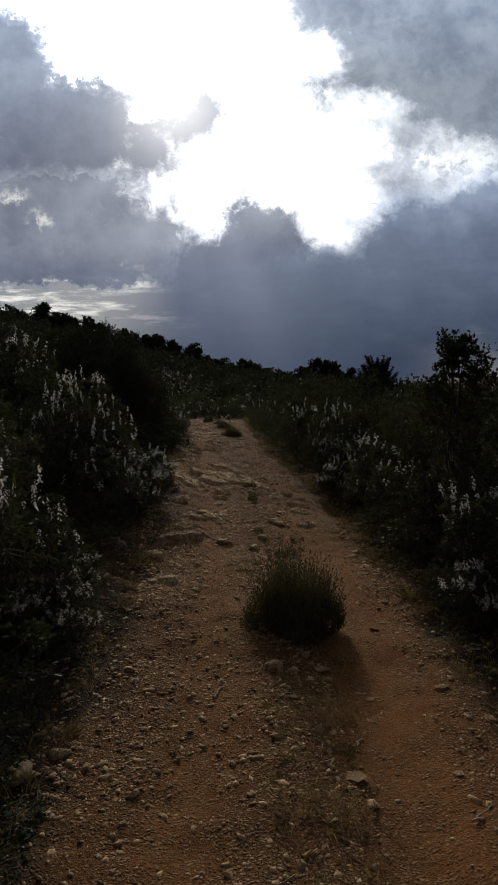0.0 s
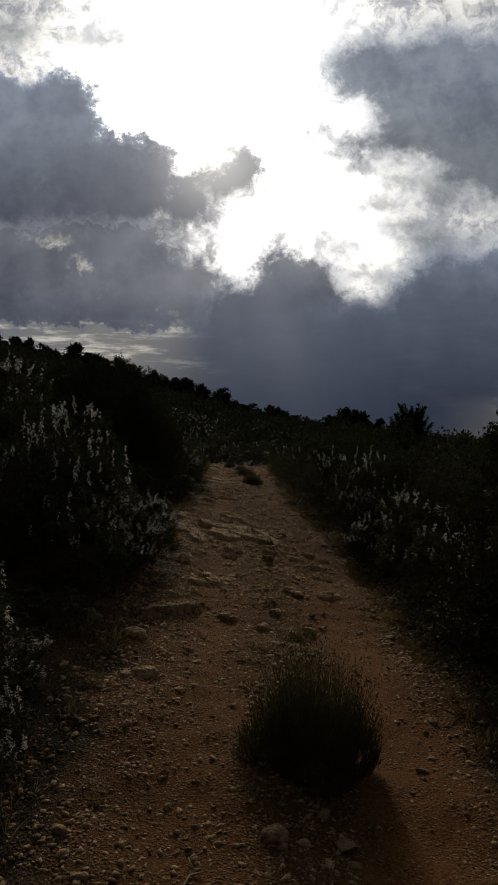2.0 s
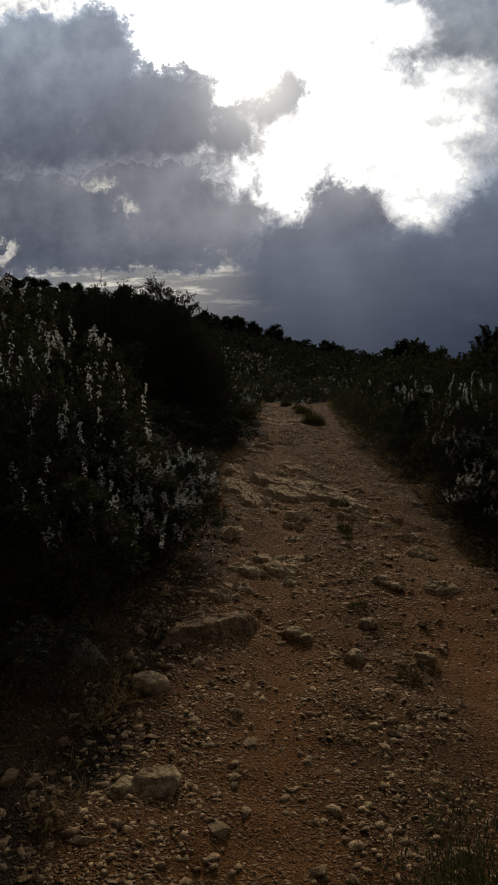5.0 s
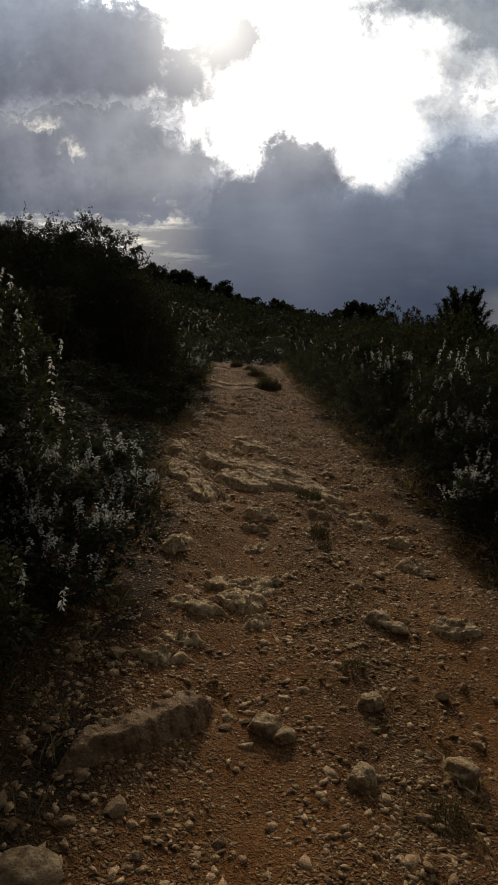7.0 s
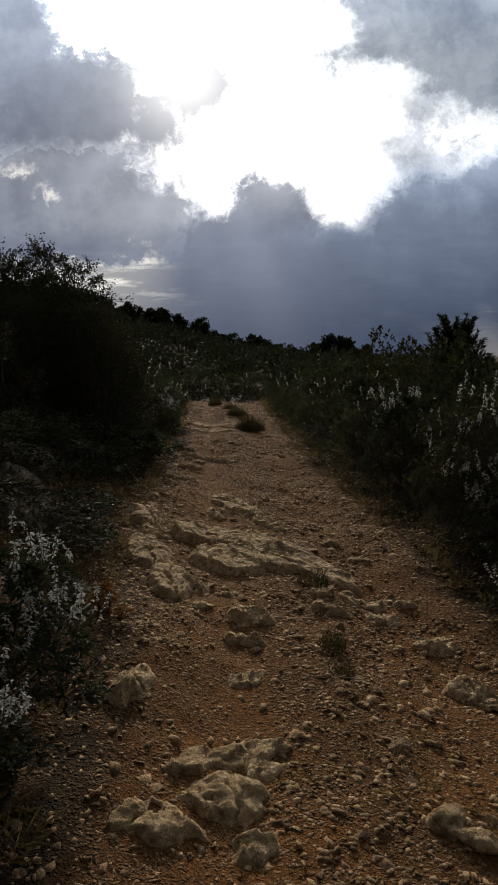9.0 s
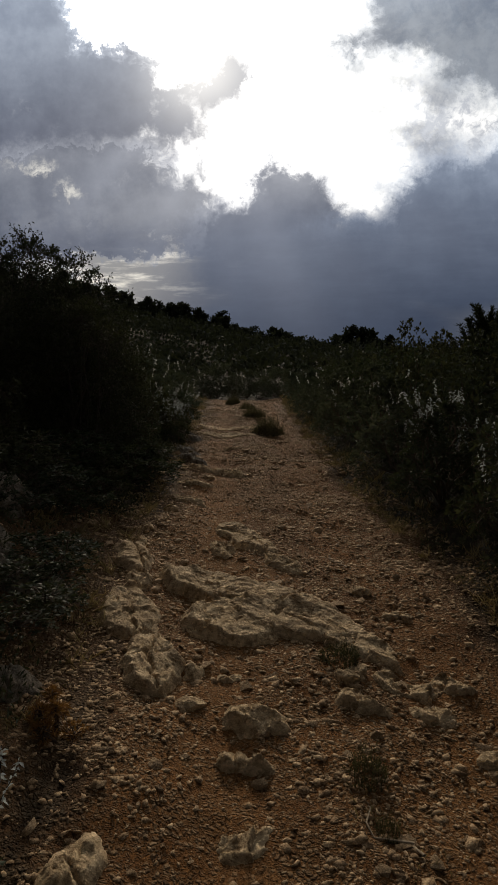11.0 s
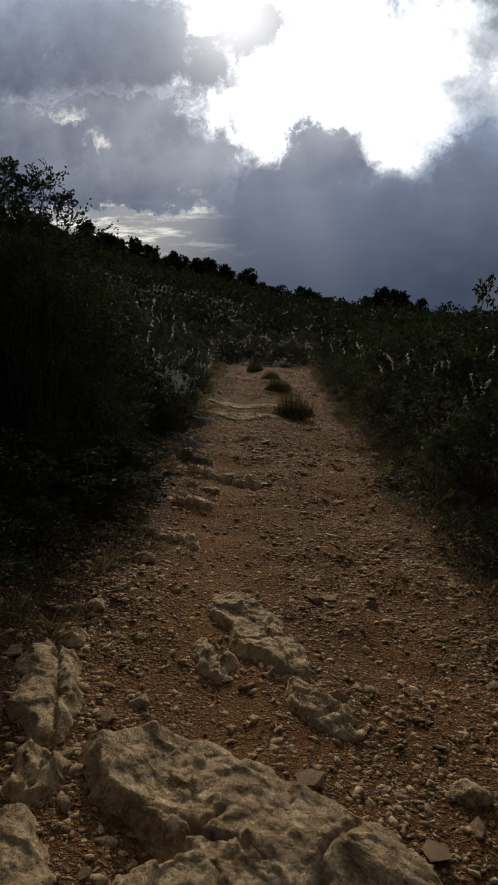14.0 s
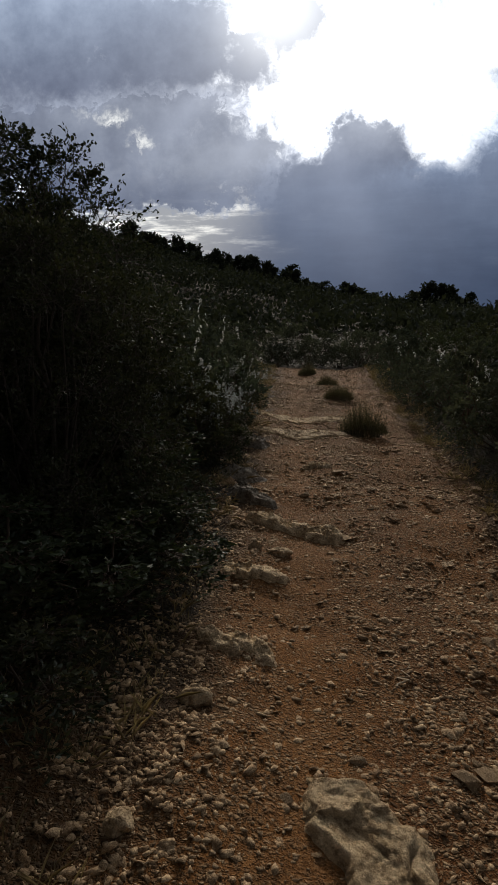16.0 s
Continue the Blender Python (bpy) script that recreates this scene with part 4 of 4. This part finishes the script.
# tufts in the track
TUFT = [tuft(), tuft(0.46, 0.32, 1100, BROWN_STEM, "low rounded tuft of brownish wiry stems growing in the track", 0.0035), tuft(0.17, 0.13, 150), tuft(0.16, 0.2, 130, STRAW, "sparse dry weeds on the stony crown of the track")]
plant(TUFT, [(0, 0.38, 4.38, 1.06, 1.08), (1, -0.42, 16.35, 0.95, 0.95), (1, -0.72, 18.7, 0.85, 0.8), (1, -0.95, 20.6, 0.7, 0.8), (1, -1.45, 23.0, 0.8, 0.9),
             (2, 0.08, 8.36, 0.7, 1.1), (2, 0.11, 8.12, 0.6, 0.9), (2, 0.05, 9.1, 1.25, 0.75), (2, 0.34, 6.05, 1.0, 0.8), (2, 0.14, 6.8, 0.8, 0.6), (3, 0.45, 3.3, 1.0, 0.7), (3, 0.38, 2.6, 1.0, 0.8), (2, 0.5, 3.0, 0.8, 0.6)])


def dry_grass():
    """Dry stalks and low herbs along both verges and on the bank."""
    at, way, length = [], [], []
    for _ in range(900):
        y = 1.5 + 23 * rng.random()
        s = rng.random() < 0.5
        x = float(edge_left(y)) - 0.02 - 0.5 * rng.random() ** 1.5 if s else float(edge_right(y)) + 0.02 + 0.4 * rng.random() ** 1.5
        z = float(land(np.array([x]), np.array([y]))[0])
        n = 16
        at.append(np.array([x, y, z - 0.01]) + rng.normal(size=(n, 3)) * np.array([0.03, 0.03, 0]))
        way.append(rng.normal(size=(n, 3)) * 0.5 + np.array([0, 0, 0.9]))
        length.append((0.04 + 0.11 * rng.random()) * (0.5 + 0.7 * rng.random(n)))
    # thin weeds on the crown between the ruts
    for _ in range(170):
        y = 1.7 + 6.5 * rng.random() ** 1.4
        x = 0.5 * float(edge_left(y) + edge_right(y)) + 0.1 + 0.13 * rng.normal()
        z = float(land(np.array([x]), np.array([y]))[0])
        n = 14
        at.append(np.array([x, y, z - 0.01]) + rng.normal(size=(n, 3)) * np.array([0.035, 0.035, 0]))
        way.append(rng.normal(size=(n, 3)) * 0.7 + np.array([0, 0, 0.7]))
        length.append((0.03 + 0.07 * rng.random()) * (0.5 + 0.7 * rng.random(n)))
    return blades("dry_grass", np.concatenate(at), np.concatenate(way), np.concatenate(length), 0.004, STRAW, 0.3, 0.15)


def verge_herbs():
    at, way = [], []
    for _ in range(1700):
        y = 1.5 + 23 * rng.random()
        s = rng.random() < 0.5
        x = float(edge_left(y)) - 0.12 - 0.9 * rng.random() if s else float(edge_right(y)) + 0.12 + 0.6 * rng.random()
        z = float(land(np.array([x]), np.array([y]))[0])
        n, r = 22, 0.04 + 0.09 * rng.random()
        q = unit(rng.normal(size=(n, 3)))
        q[:, 2] = np.abs(q[:, 2])
        at.append(np.array([x, y, z]) + q * r * rng.random((n, 1)) ** 0.4)
        way.append(q + rng.normal(size=(n, 3)) * 0.6)
    at = np.concatenate(at)
    return blades("verge_herbs", at, np.concatenate(way), 0.02 + 0.02 * rng.random(len(at)), 0.01, SCRUB_LEAF, 0.3)


tagged(new("dry_grass", dry_grass()), "short dry straw-coloured grass along the verges of the track", "grass", kind="stuff")
tagged(new("verge_herbs", verge_herbs()), "low green herbs and sprigs along the verges of the track", "herbs", kind="stuff")
dry = shrub("dry_shrub", "small rust-brown dead bush at the edge of the track", "", 0.15, 0.09, 7, 22, 9, 0.022, RUST, 0.2)
dry.matrix_basis = spot(-0.93, 8.3)

for x, y, turn, size in ((-0.08, 3.6, 80, 0.22), (0.42, 2.95, 100, 0.26), (0.6, 3.1, 60, 0.12), (0.98, 2.55, 40, 0.14), (0.1, 8.15, 130, 0.3), (0.42, 6.3, 110, 0.24), (0.22, 2.2, 20, 0.12), (-0.35, 11.6, 70, 0.16), (0.15, 10.4, 120, 0.2)):
    twig = tagged(new("dry_twig", tubes("dry_twig", [(bend((-size / 2, 0, 0.004), (size / 2, 0, 0.02), 7, 0.22) * np.array([1, 1, 0.3]) + np.array([0, 0, 0.008]), 0.005, 0.002)], DRY_TWIG, 5)), "thin bent dry twig lying on the track", "twig", "dry twigs")
    twig.matrix_basis = spot(x, y, turn)

# ---- rocks ----


def rock(name, label, x, y, lx, ly, lz, turn, seed, detail=5, tip=0.0, up=0.0, round_off=0.0):
    """A weathered limestone block: a ball cut by planes, fissured and pitted, sunk to its middle in the ground."""
    r = np.random.default_rng(seed)
    bm = bmesh.new()
    bmesh.ops.create_icosphere(bm, subdivisions=detail, radius=1.0)
    cuts = [(unit(r.normal(size=3) * np.array([1, 1, 0.5])), 0.62 + 0.22 * r.random()) for _ in range(9)]
    cuts += [(unit(np.array([r.normal() * 0.12, r.normal() * 0.12, 1])), 0.5 + round_off)]
    off = Vector(r.normal(size=3) * 20)
    sx, sy, sz = lx * 0.72, ly * 0.72, lz
    for v in bm.verts:
        p = np.array(v.co)
        for n, d in cuts:
            over = p @ n - d
            if over > 0:
                p = p - n * over * 0.9
        n3 = Vector(v.co).normalized()
        w = Vector((p[0] * sx, p[1] * sy, p[2] * sz))
        amp = min(1.0, min(lx, ly) / 0.2)
        rough = 0.020 * noise.fractal(w * 8 + off, 0.55, 2.1, 6) + 0.006 * noise.noise(w * 45 + off)
        rough -= 0.022 * max(0.0, 1 - abs(noise.noise(Vector((w.x * 3.5, w.y * 3.5, w.z * 9)) + off * 2)) * 22)
        rough -= 0.010 * max(0.0, 1 - abs(noise.noise(w * 11 + off * 3)) * 12)
        v.co = w + Vector((n3.x, n3.y, n3.z * 1.2)) * rough * amp
    me = bpy.data.meshes.new(name)
    bm.to_mesh(me)
    bm.free()
    me.materials.append(LIMESTONE)
    me.shade_smooth()
    z = float(land(np.array([x]), np.array([y]))[0])
    ob = tagged(new(name, me), label, "rock", "bedrock in the track")
    ob.matrix_basis = pose(x, y, z + up, tip, 0, turn)
    return ob


def ridged(x, y, scale, seed):
    """Sharp-crested noise over the plan, 0 to 1."""
    return 1 - np.abs(rough2(x, y, scale, seed))


def bedrock(label, x, y, lx, ly, lz, turn, seed, mat=None, name="limestone_slab", dip=0.0, front=0.0, cracks=2):
    """An outcrop of bedded limestone: a broken angular outline, ledges along the bedding, cracks and pits, its rim running under the earth.
    dip lifts the end at -x, front lifts the side at +y (metres over the half length)."""
    r = np.random.default_rng(seed)
    large = max(lx, ly) > 0.42
    lx, ly, lz = (1.18 * lx, 1.2 * ly, 0.72 * lz) if large else (1.04 * lx, 1.04 * ly, 0.68 * lz)
    fine = max(0.006, max(lx, ly) / 190)
    us, vs = np.arange(-0.6 * lx, 0.6 * lx + fine, fine), np.arange(-0.62 * ly, 0.62 * ly + fine, fine)
    U, V = np.meshgrid(us, vs, indexing="ij")
    X, Y = U + seed * 3.7, V + seed * 1.3
    wu = U + 0.025 * rough2(X, Y, 8, 41) + 0.012 * rough2(X, Y, 24, 42) + 0.005 * rough2(X, Y, 70, 55)
    wv = V + 0.025 * rough2(X, Y, 8, 43) + 0.012 * rough2(X, Y, 24, 44) + 0.005 * rough2(X, Y, 70, 56)
    # broken outline: straight cuts round an oval
    small = min(lx, ly)
    inside = np.full(U.shape, 9.0)
    for k in range(9):
        ang = 2 * math.pi * (k + 0.5 * r.random()) / 9
        reach = 0.40 + 0.11 * r.random()
        inside = np.minimum(inside, (reach - (wu / lx * math.cos(ang) + wv / ly * math.sin(ang))) * math.hypot(lx * math.cos(ang), ly * math.sin(ang)))
    # broad blocks and small chips, each a plane of its own
    lift = np.zeros(U.shape)
    for share, tilt, jump in ((0.03, 0.035, 0.06 * lz), (0.0045, 0.04 if large else 0.14, 0.0018 if large else 0.005), (0.0012, 0.06 if large else 0.13, 0.0014)):
        n = max(4, int(lx * ly / share))
        pu, pv = (r.random(n) - 0.5) * lx * 1.2, (r.random(n) - 0.5) * ly * 1.25
        best, which = np.full(U.shape, 99.0), np.zeros(U.shape, int)
        for i in range(n):
            q = np.hypot((wu - pu[i]) * 0.7, wv - pv[i])
            which, best = np.where(q < best, i, which), np.minimum(q, best)
        lift += (r.normal(size=n) * jump)[which] + (r.normal(size=n) * tilt)[which] * (U - pu[which]) + (r.normal(size=n) * tilt)[which] * (V - pv[which])
    side = inside * (1.1 + 0.4 * rough2(X, Y, 5, 51))
    form = lz * (0.85 + 0.08 * rough2(X, Y, 1.6 / max(lx, 0.3), 52)) - dip * U / (0.5 * lx) + front * V / (0.5 * ly)
    for k in range(cracks):
        ang = math.radians(r.uniform(-25, 25) if k % 2 else r.uniform(55, 115))
        off = (r.random() - 0.5) * small * 0.55
        gap = np.abs(wu * math.sin(ang) - wv * math.cos(ang) - off)
        form = form - 0.5 * lz * np.exp(-(gap / 0.007) ** 2) * step(rough2(X, Y, 5, 70 + k), -0.6, 0.0)
    # solution pits and rough grain
    form -= 0.025 * np.maximum(0, ridged(X * 0.7, Y, 21, 61) - 0.82) * step(rough2(X, Y, 9, 62), -0.2, 0.3)
    grain = 0.0016 * rough2(X * 0.6, Y, 26, 53) + 0.0016 * rough2(X * 0.7, Y, 58, 54) + 0.0014 * rough2(X, Y, 110, 49)
    z = np.minimum(form + lift, side + 0.6 * lift) + grain * np.clip(side / 0.02, 0.3, 1)
    low = z < -0.035
    ids = np.arange(U.size).reshape(U.shape)
    quads = np.stack([ids[:-1, :-1], ids[1:, :-1], ids[1:, 1:], ids[:-1, 1:]], -1).reshape(-1, 4)
    under = np.stack([low[:-1, :-1], low[1:, :-1], low[1:, 1:], low[:-1, 1:]], -1).reshape(-1, 4)
    quads = quads[~under.all(1)]
    used, back = np.unique(quads, return_inverse=True)
    # follow the lie of the ground
    ca, sa = math.cos(math.radians(turn)), math.sin(math.radians(turn))
    bed_z = land(x + U * ca - V * sa, y + U * sa + V * ca) - float(land(np.array([x]), np.array([y]))[0])
    co = np.stack([U, V, np.maximum(z, -0.06) + bed_z], -1).reshape(-1, 3)[used]
    me = mesh_from(name, co.tolist(), back.reshape(-1, 4).tolist(), mat or LIMESTONE)
    ob = tagged(new(name, me), label, "rock", "bedrock in the track")
    ob.matrix_basis = pose(x, y, float(land(np.array([x]), np.array([y]))[0]) - 0.004, 0, 0, turn)
    return ob


SLAB = "flat weathered limestone slab bedded in the track"
LUMP = "loose angular limestone block on the track"
BANK = "grey weathered limestone rock in the bank beside the track"
# the great outcrop across the track, the row of slabs beside it, and smaller ones
bedrock("pale cracked limestone outcrop across the stony track", -0.31, 9.62, 1.08, 0.42, 0.085, -30, 41, dip=0.03, front=-0.012, cracks=3)
bedrock("smooth-faced limestone block in front of the outcrop", -0.42, 9.38, 0.44, 0.36, 0.1, -35, 42, dip=0.02, front=0.0, cracks=1)
bedrock("low limestone tongue at the foot of the outcrop", 0.12, 9.33, 0.5, 0.22, 0.05, -38, 43, cracks=2)
for k, (x, y, lx, ly, lz, turn) in enumerate([
        (-0.73, 8.9, 0.5, 0.2, 0.07, 104), (-0.92, 9.35, 0.46, 0.26, 0.075, 106), (-0.97, 9.72, 0.2, 0.17, 0.05, 100), (-1.08, 10.1, 0.52, 0.2, 0.08, 108),
        (-0.45, 10.7, 0.66, 0.26, 0.065, -58), (-0.59, 10.47, 0.26, 0.17, 0.06, -70), (-0.19, 10.2, 0.34, 0.18, 0.06, -52), (-0.3, 10.42, 0.2, 0.14, 0.03, -50),
        (-0.98, 13.1, 0.4, 0.26, 0.085, -8), (-0.72, 13.05, 0.3, 0.2, 0.07, -10), (-1.08, 16.0, 1.0, 0.4, 0.035, 14), (-1.12, 17.0, 1.0, 0.4, 0.035, 12),
        (-0.82, 14.65, 0.26, 0.17, 0.05, 0), (-1.0, 12.3, 0.4, 0.2, 0.04, 10), (-0.95, 11.6, 0.3, 0.16, 0.035, -20), (-1.12, 10.42, 0.15, 0.12, 0.07, 0)]):
    bedrock(SLAB, x, y, lx, ly, lz, turn, 60 + k)
bedrock("long narrow limestone ledge sticking out of the verge", -0.6, 6.26, 0.58, 0.16, 0.1, 47, 81, BROWN_STONE, cracks=1)
for k, (x, y, lx, ly, lz, turn) in enumerate([
        (-0.26, 7.15, 0.17, 0.15, 0.07, 20), (-0.35, 7.32, 0.3, 0.24, 0.055, 10), (-0.3, 7.52, 0.34, 0.2, 0.045, 5), (-0.55, 7.16, 0.26, 0.16, 0.05, -10), (-0.46, 7.46, 0.2, 0.12, 0.035, 30),
        (0.67, 7.32, 0.26, 0.16, 0.05, -22), (0.66, 8.2, 0.24, 0.17, 0.06, -12), (0.62, 8.6, 0.26, 0.16, 0.05, 5), (0.53, 9.08, 0.24, 0.15, 0.045, -35), (-0.72, 7.8, 0.3, 0.16, 0.07, 70),
        (-0.29, 8.6, 0.28, 0.18, 0.06, 10), (-0.33, 8.38, 0.24, 0.12, 0.045, -15), (0.12, 8.82, 0.24, 0.16, 0.07, -25), (0.34, 9.0, 0.3, 0.16, 0.05, -15), (0.4, 8.84, 0.2, 0.13, 0.05, 10),
        (-0.42, 8.92, 0.14, 0.09, 0.04, 15), (-0.56, 8.9, 0.12, 0.1, 0.045, 60), (-0.62, 6.7, 0.24, 0.12, 0.04, 15), (-0.55, 6.85, 0.2, 0.1, 0.03, 0), (-0.3, 8.05, 0.2, 0.12, 0.03, 30)]):
    bedrock(SLAB, x, y, lx, ly, lz, turn, 90 + k, cracks=1)
for k, (x, y, lx, ly, lz, turn) in enumerate([
        (-0.2, 6.42, 0.13, 0.09, 0.06, 0), (-0.14, 6.36, 0.07, 0.05, 0.04, 40), (0.18, 6.6, 0.09, 0.07, 0.05, 30), (0.1, 6.17, 0.09, 0.07, 0.05, 60), (-0.57, 5.1, 0.15, 0.11, 0.07, 20), (-0.68, 5.06, 0.1, 0.07, 0.04, 70), (0.22, 3.82, 0.09, 0.08, 0.06, 10),
        (0.31, 7.28, 0.11, 0.08, 0.06, 40), (0.37, 7.23, 0.12, 0.06, 0.035, -20), (0.72, 8.1, 0.08, 0.07, 0.04, 0), (0.07, 8.97, 0.09, 0.06, 0.045, -20), (0.38, 9.72, 0.09, 0.08, 0.05, 10), (0.45, 9.68, 0.07, 0.05, 0.04, 80),
        (-1.04, 11.22, 0.09, 0.07, 0.045, 0), (-1.1, 10.65, 0.07, 0.06, 0.04, 50), (-0.92, 12.6, 0.1, 0.08, 0.045, 20), (-0.55, 8.65, 0.1, 0.07, 0.035, 15), (0.24, 9.95, 0.1, 0.08, 0.05, 35),
        (-0.9, 2.75, 0.11, 0.07, 0.045, 70), (-0.78, 2.95, 0.08, 0.05, 0.04, 10), (0.35, 2.05, 0.08, 0.06, 0.03, 20), (0.12, 9.02, 0.1, 0.07, 0.04, 60), (-0.77, 5.67, 0.13, 0.09, 0.07, 10), (0.45, 6.3, 0.12, 0.1, 0.06, 30)]):
    rock("limestone_block", LUMP, x, y, lx, ly, 0.8 * lz, turn, 100 + k, 4, up=0.004, round_off=0.3)
for k, (x, y, lx, ly, lz, turn) in enumerate([
        (-1.45, 9.3, 0.5, 0.34, 0.16, 20), (-1.85, 9.95, 0.42, 0.34, 0.14, 20), (-1.35, 14.0, 0.4, 0.3, 0.13, 30), (-1.5, 15.1, 0.5, 0.3, 0.11, 15),
        (-1.75, 15.7, 0.4, 0.3, 0.11, 0), (-1.1, 5.75, 0.3, 0.22, 0.1, 0), (-1.22, 13.5, 0.4, 0.24, 0.1, -20), (-1.2, 8.5, 0.34, 0.22, 0.1, 30), (-1.95, 10.25, 0.5, 0.34, 0.2, 60), (-1.62, 9.0, 0.4, 0.3, 0.16, 10), (-1.75, 9.5, 0.44, 0.3, 0.18, -20)]):
    bedrock(BANK, x, y, lx, ly, lz, turn, 120 + k, BANK_STONE, "bank_rock")

# ---- loose stones, last ----


def pebble_mesh(seed, chip=False):
    """A small angular stone of twenty faces, or a chip of eight."""
    r = np.random.default_rng(seed)
    bm = bmesh.new()
    if chip:
        v = [bm.verts.new(c) for c in ((0.5, 0, 0), (0, 0.5, 0), (-0.5, 0, 0), (0, -0.5, 0), (0, 0, 0.5), (0, 0, -0.5))]
        for i in range(4):
            bm.faces.new((v[i], v[(i + 1) % 4], v[4]))
            bm.faces.new((v[(i + 1) % 4], v[i], v[5]))
    else:
        bmesh.ops.create_icosphere(bm, subdivisions=1, radius=0.5)
    shape = np.array([1.0, 0.55 + 0.4 * r.random(), 0.2 + 0.2 * r.random()])
    for v in bm.verts:
        v.co = np.array(v.co) * shape * (0.45 + 0.95 * r.random())
    me = bpy.data.meshes.new("stone")
    bm.to_mesh(me)
    bm.free()
    me.materials.append(PEBBLE)
    return me


def stone_places(n, seed, y0, y1, left=0.3, right=0.3):
    """Places on the track, fewer in the ruts and near its start."""
    r = np.random.default_rng(seed)
    y = y0 + (y1 - y0) * r.random(n * 4)
    el, er = edge_left(y) - left, edge_right(y) + right
    x = el + (er - el) * r.random(n * 4)
    mid = 0.5 * (edge_left(y) + edge_right(y))
    rut = np.exp(-((x - mid + 0.42) / 0.19) ** 2) + np.exp(-((x - mid - 0.48) / 0.22) ** 2) * (1.2 - step(y, 5, 8))
    patch = 0.35 + 0.65 * step(rough2(x, y, 1.4, 21) + 0.6 * rough2(x, y, 4, 22), -0.5, 0.5)
    rut = rut + 1.6 * np.exp(-((x - mid - 0.58) / 0.24) ** 2) * (1 - step(y, 4.5, 7.5))
    keep = r.random(n * 4) < np.clip(1 - 0.5 * rut, 0.08, 1) * patch * (0.7 + 0.3 * step(y, 4, 7))
    return x[keep][:n], y[keep][:n], r


def gravel(name, n, seed, y0, y1, lo, hi, left=0.3, right=0.3, chip=False):
    bases = []
    for k in range(12):
        me = pebble_mesh(seed + k, chip)
        co = np.zeros(len(me.vertices) * 3)
        me.vertices.foreach_get("co", co)
        bases.append((co.reshape(-1, 3), np.array([tuple(p.vertices) for p in me.polygons if p.center.z > -0.07])))
        bpy.data.meshes.remove(me)
    x, y, r = stone_places(n, seed, y0, y1, left, right)
    size = lo * (hi / lo) ** (r.random(len(x)) ** 1.8)
    z = land(x, y)
    verts, faces, k = [], [], 0
    for i in range(len(x)):
        co, fs = bases[i % 12]
        a, c, s, t = r.random() * 6.283, 0.75 + 0.6 * r.random(), size[i], r.normal() * 0.35
        p = co * np.array([s, s, s * c])
        p = np.stack([p[:, 0], p[:, 1] * math.cos(t) - p[:, 2] * math.sin(t), p[:, 1] * math.sin(t) + p[:, 2] * math.cos(t)], 1)
        ca, sa = math.cos(a), math.sin(a)
        verts.append(np.stack([p[:, 0] * ca - p[:, 1] * sa, p[:, 0] * sa + p[:, 1] * ca, p[:, 2]], 1) + (x[i], y[i], z[i] - 0.01 * s))
        faces.append(fs + k)
        k += len(co)
    return tagged(new(name, soup(name, np.concatenate(verts), np.concatenate(faces), PEBBLE)), "loose pale limestone gravel strewn over the dirt track", "gravel", kind="stuff")


gravel("gravel", 50000, 300, 1.4, 21, 0.013, 0.042, 0.16)
gravel("fine_gravel", 30000, 400, 1.4, 13.5, 0.007, 0.02, chip=True)
gravel("coarse_gravel", 6000, 430, 1.4, 24, 0.03, 0.07, 0.2)
gravel("bank_gravel", 1800, 450, 7.5, 12.0, 0.014, 0.05, 0.8, -1.7)
stones = [pebble_mesh(500 + k) for k in range(14)]
sx, sy, sr = stone_places(298, 510, 1.8, 14.5, 0.35, 0.3)
for i, (x, y) in enumerate(zip(sx, sy)):
    ob = new("stone", stones[i % 14])
    ob.parent = ground
    s = 0.045 + 0.06 * sr.random() ** 2.5
    ob.matrix_basis = pose(x, y, float(land(np.array([x]), np.array([y]))[0]) + 0.04 * s, sr.normal() * 14, 0, sr.random() * 360) @ Matrix.Diagonal((s, s, s * (1.1 + 0.7 * sr.random()), 1))
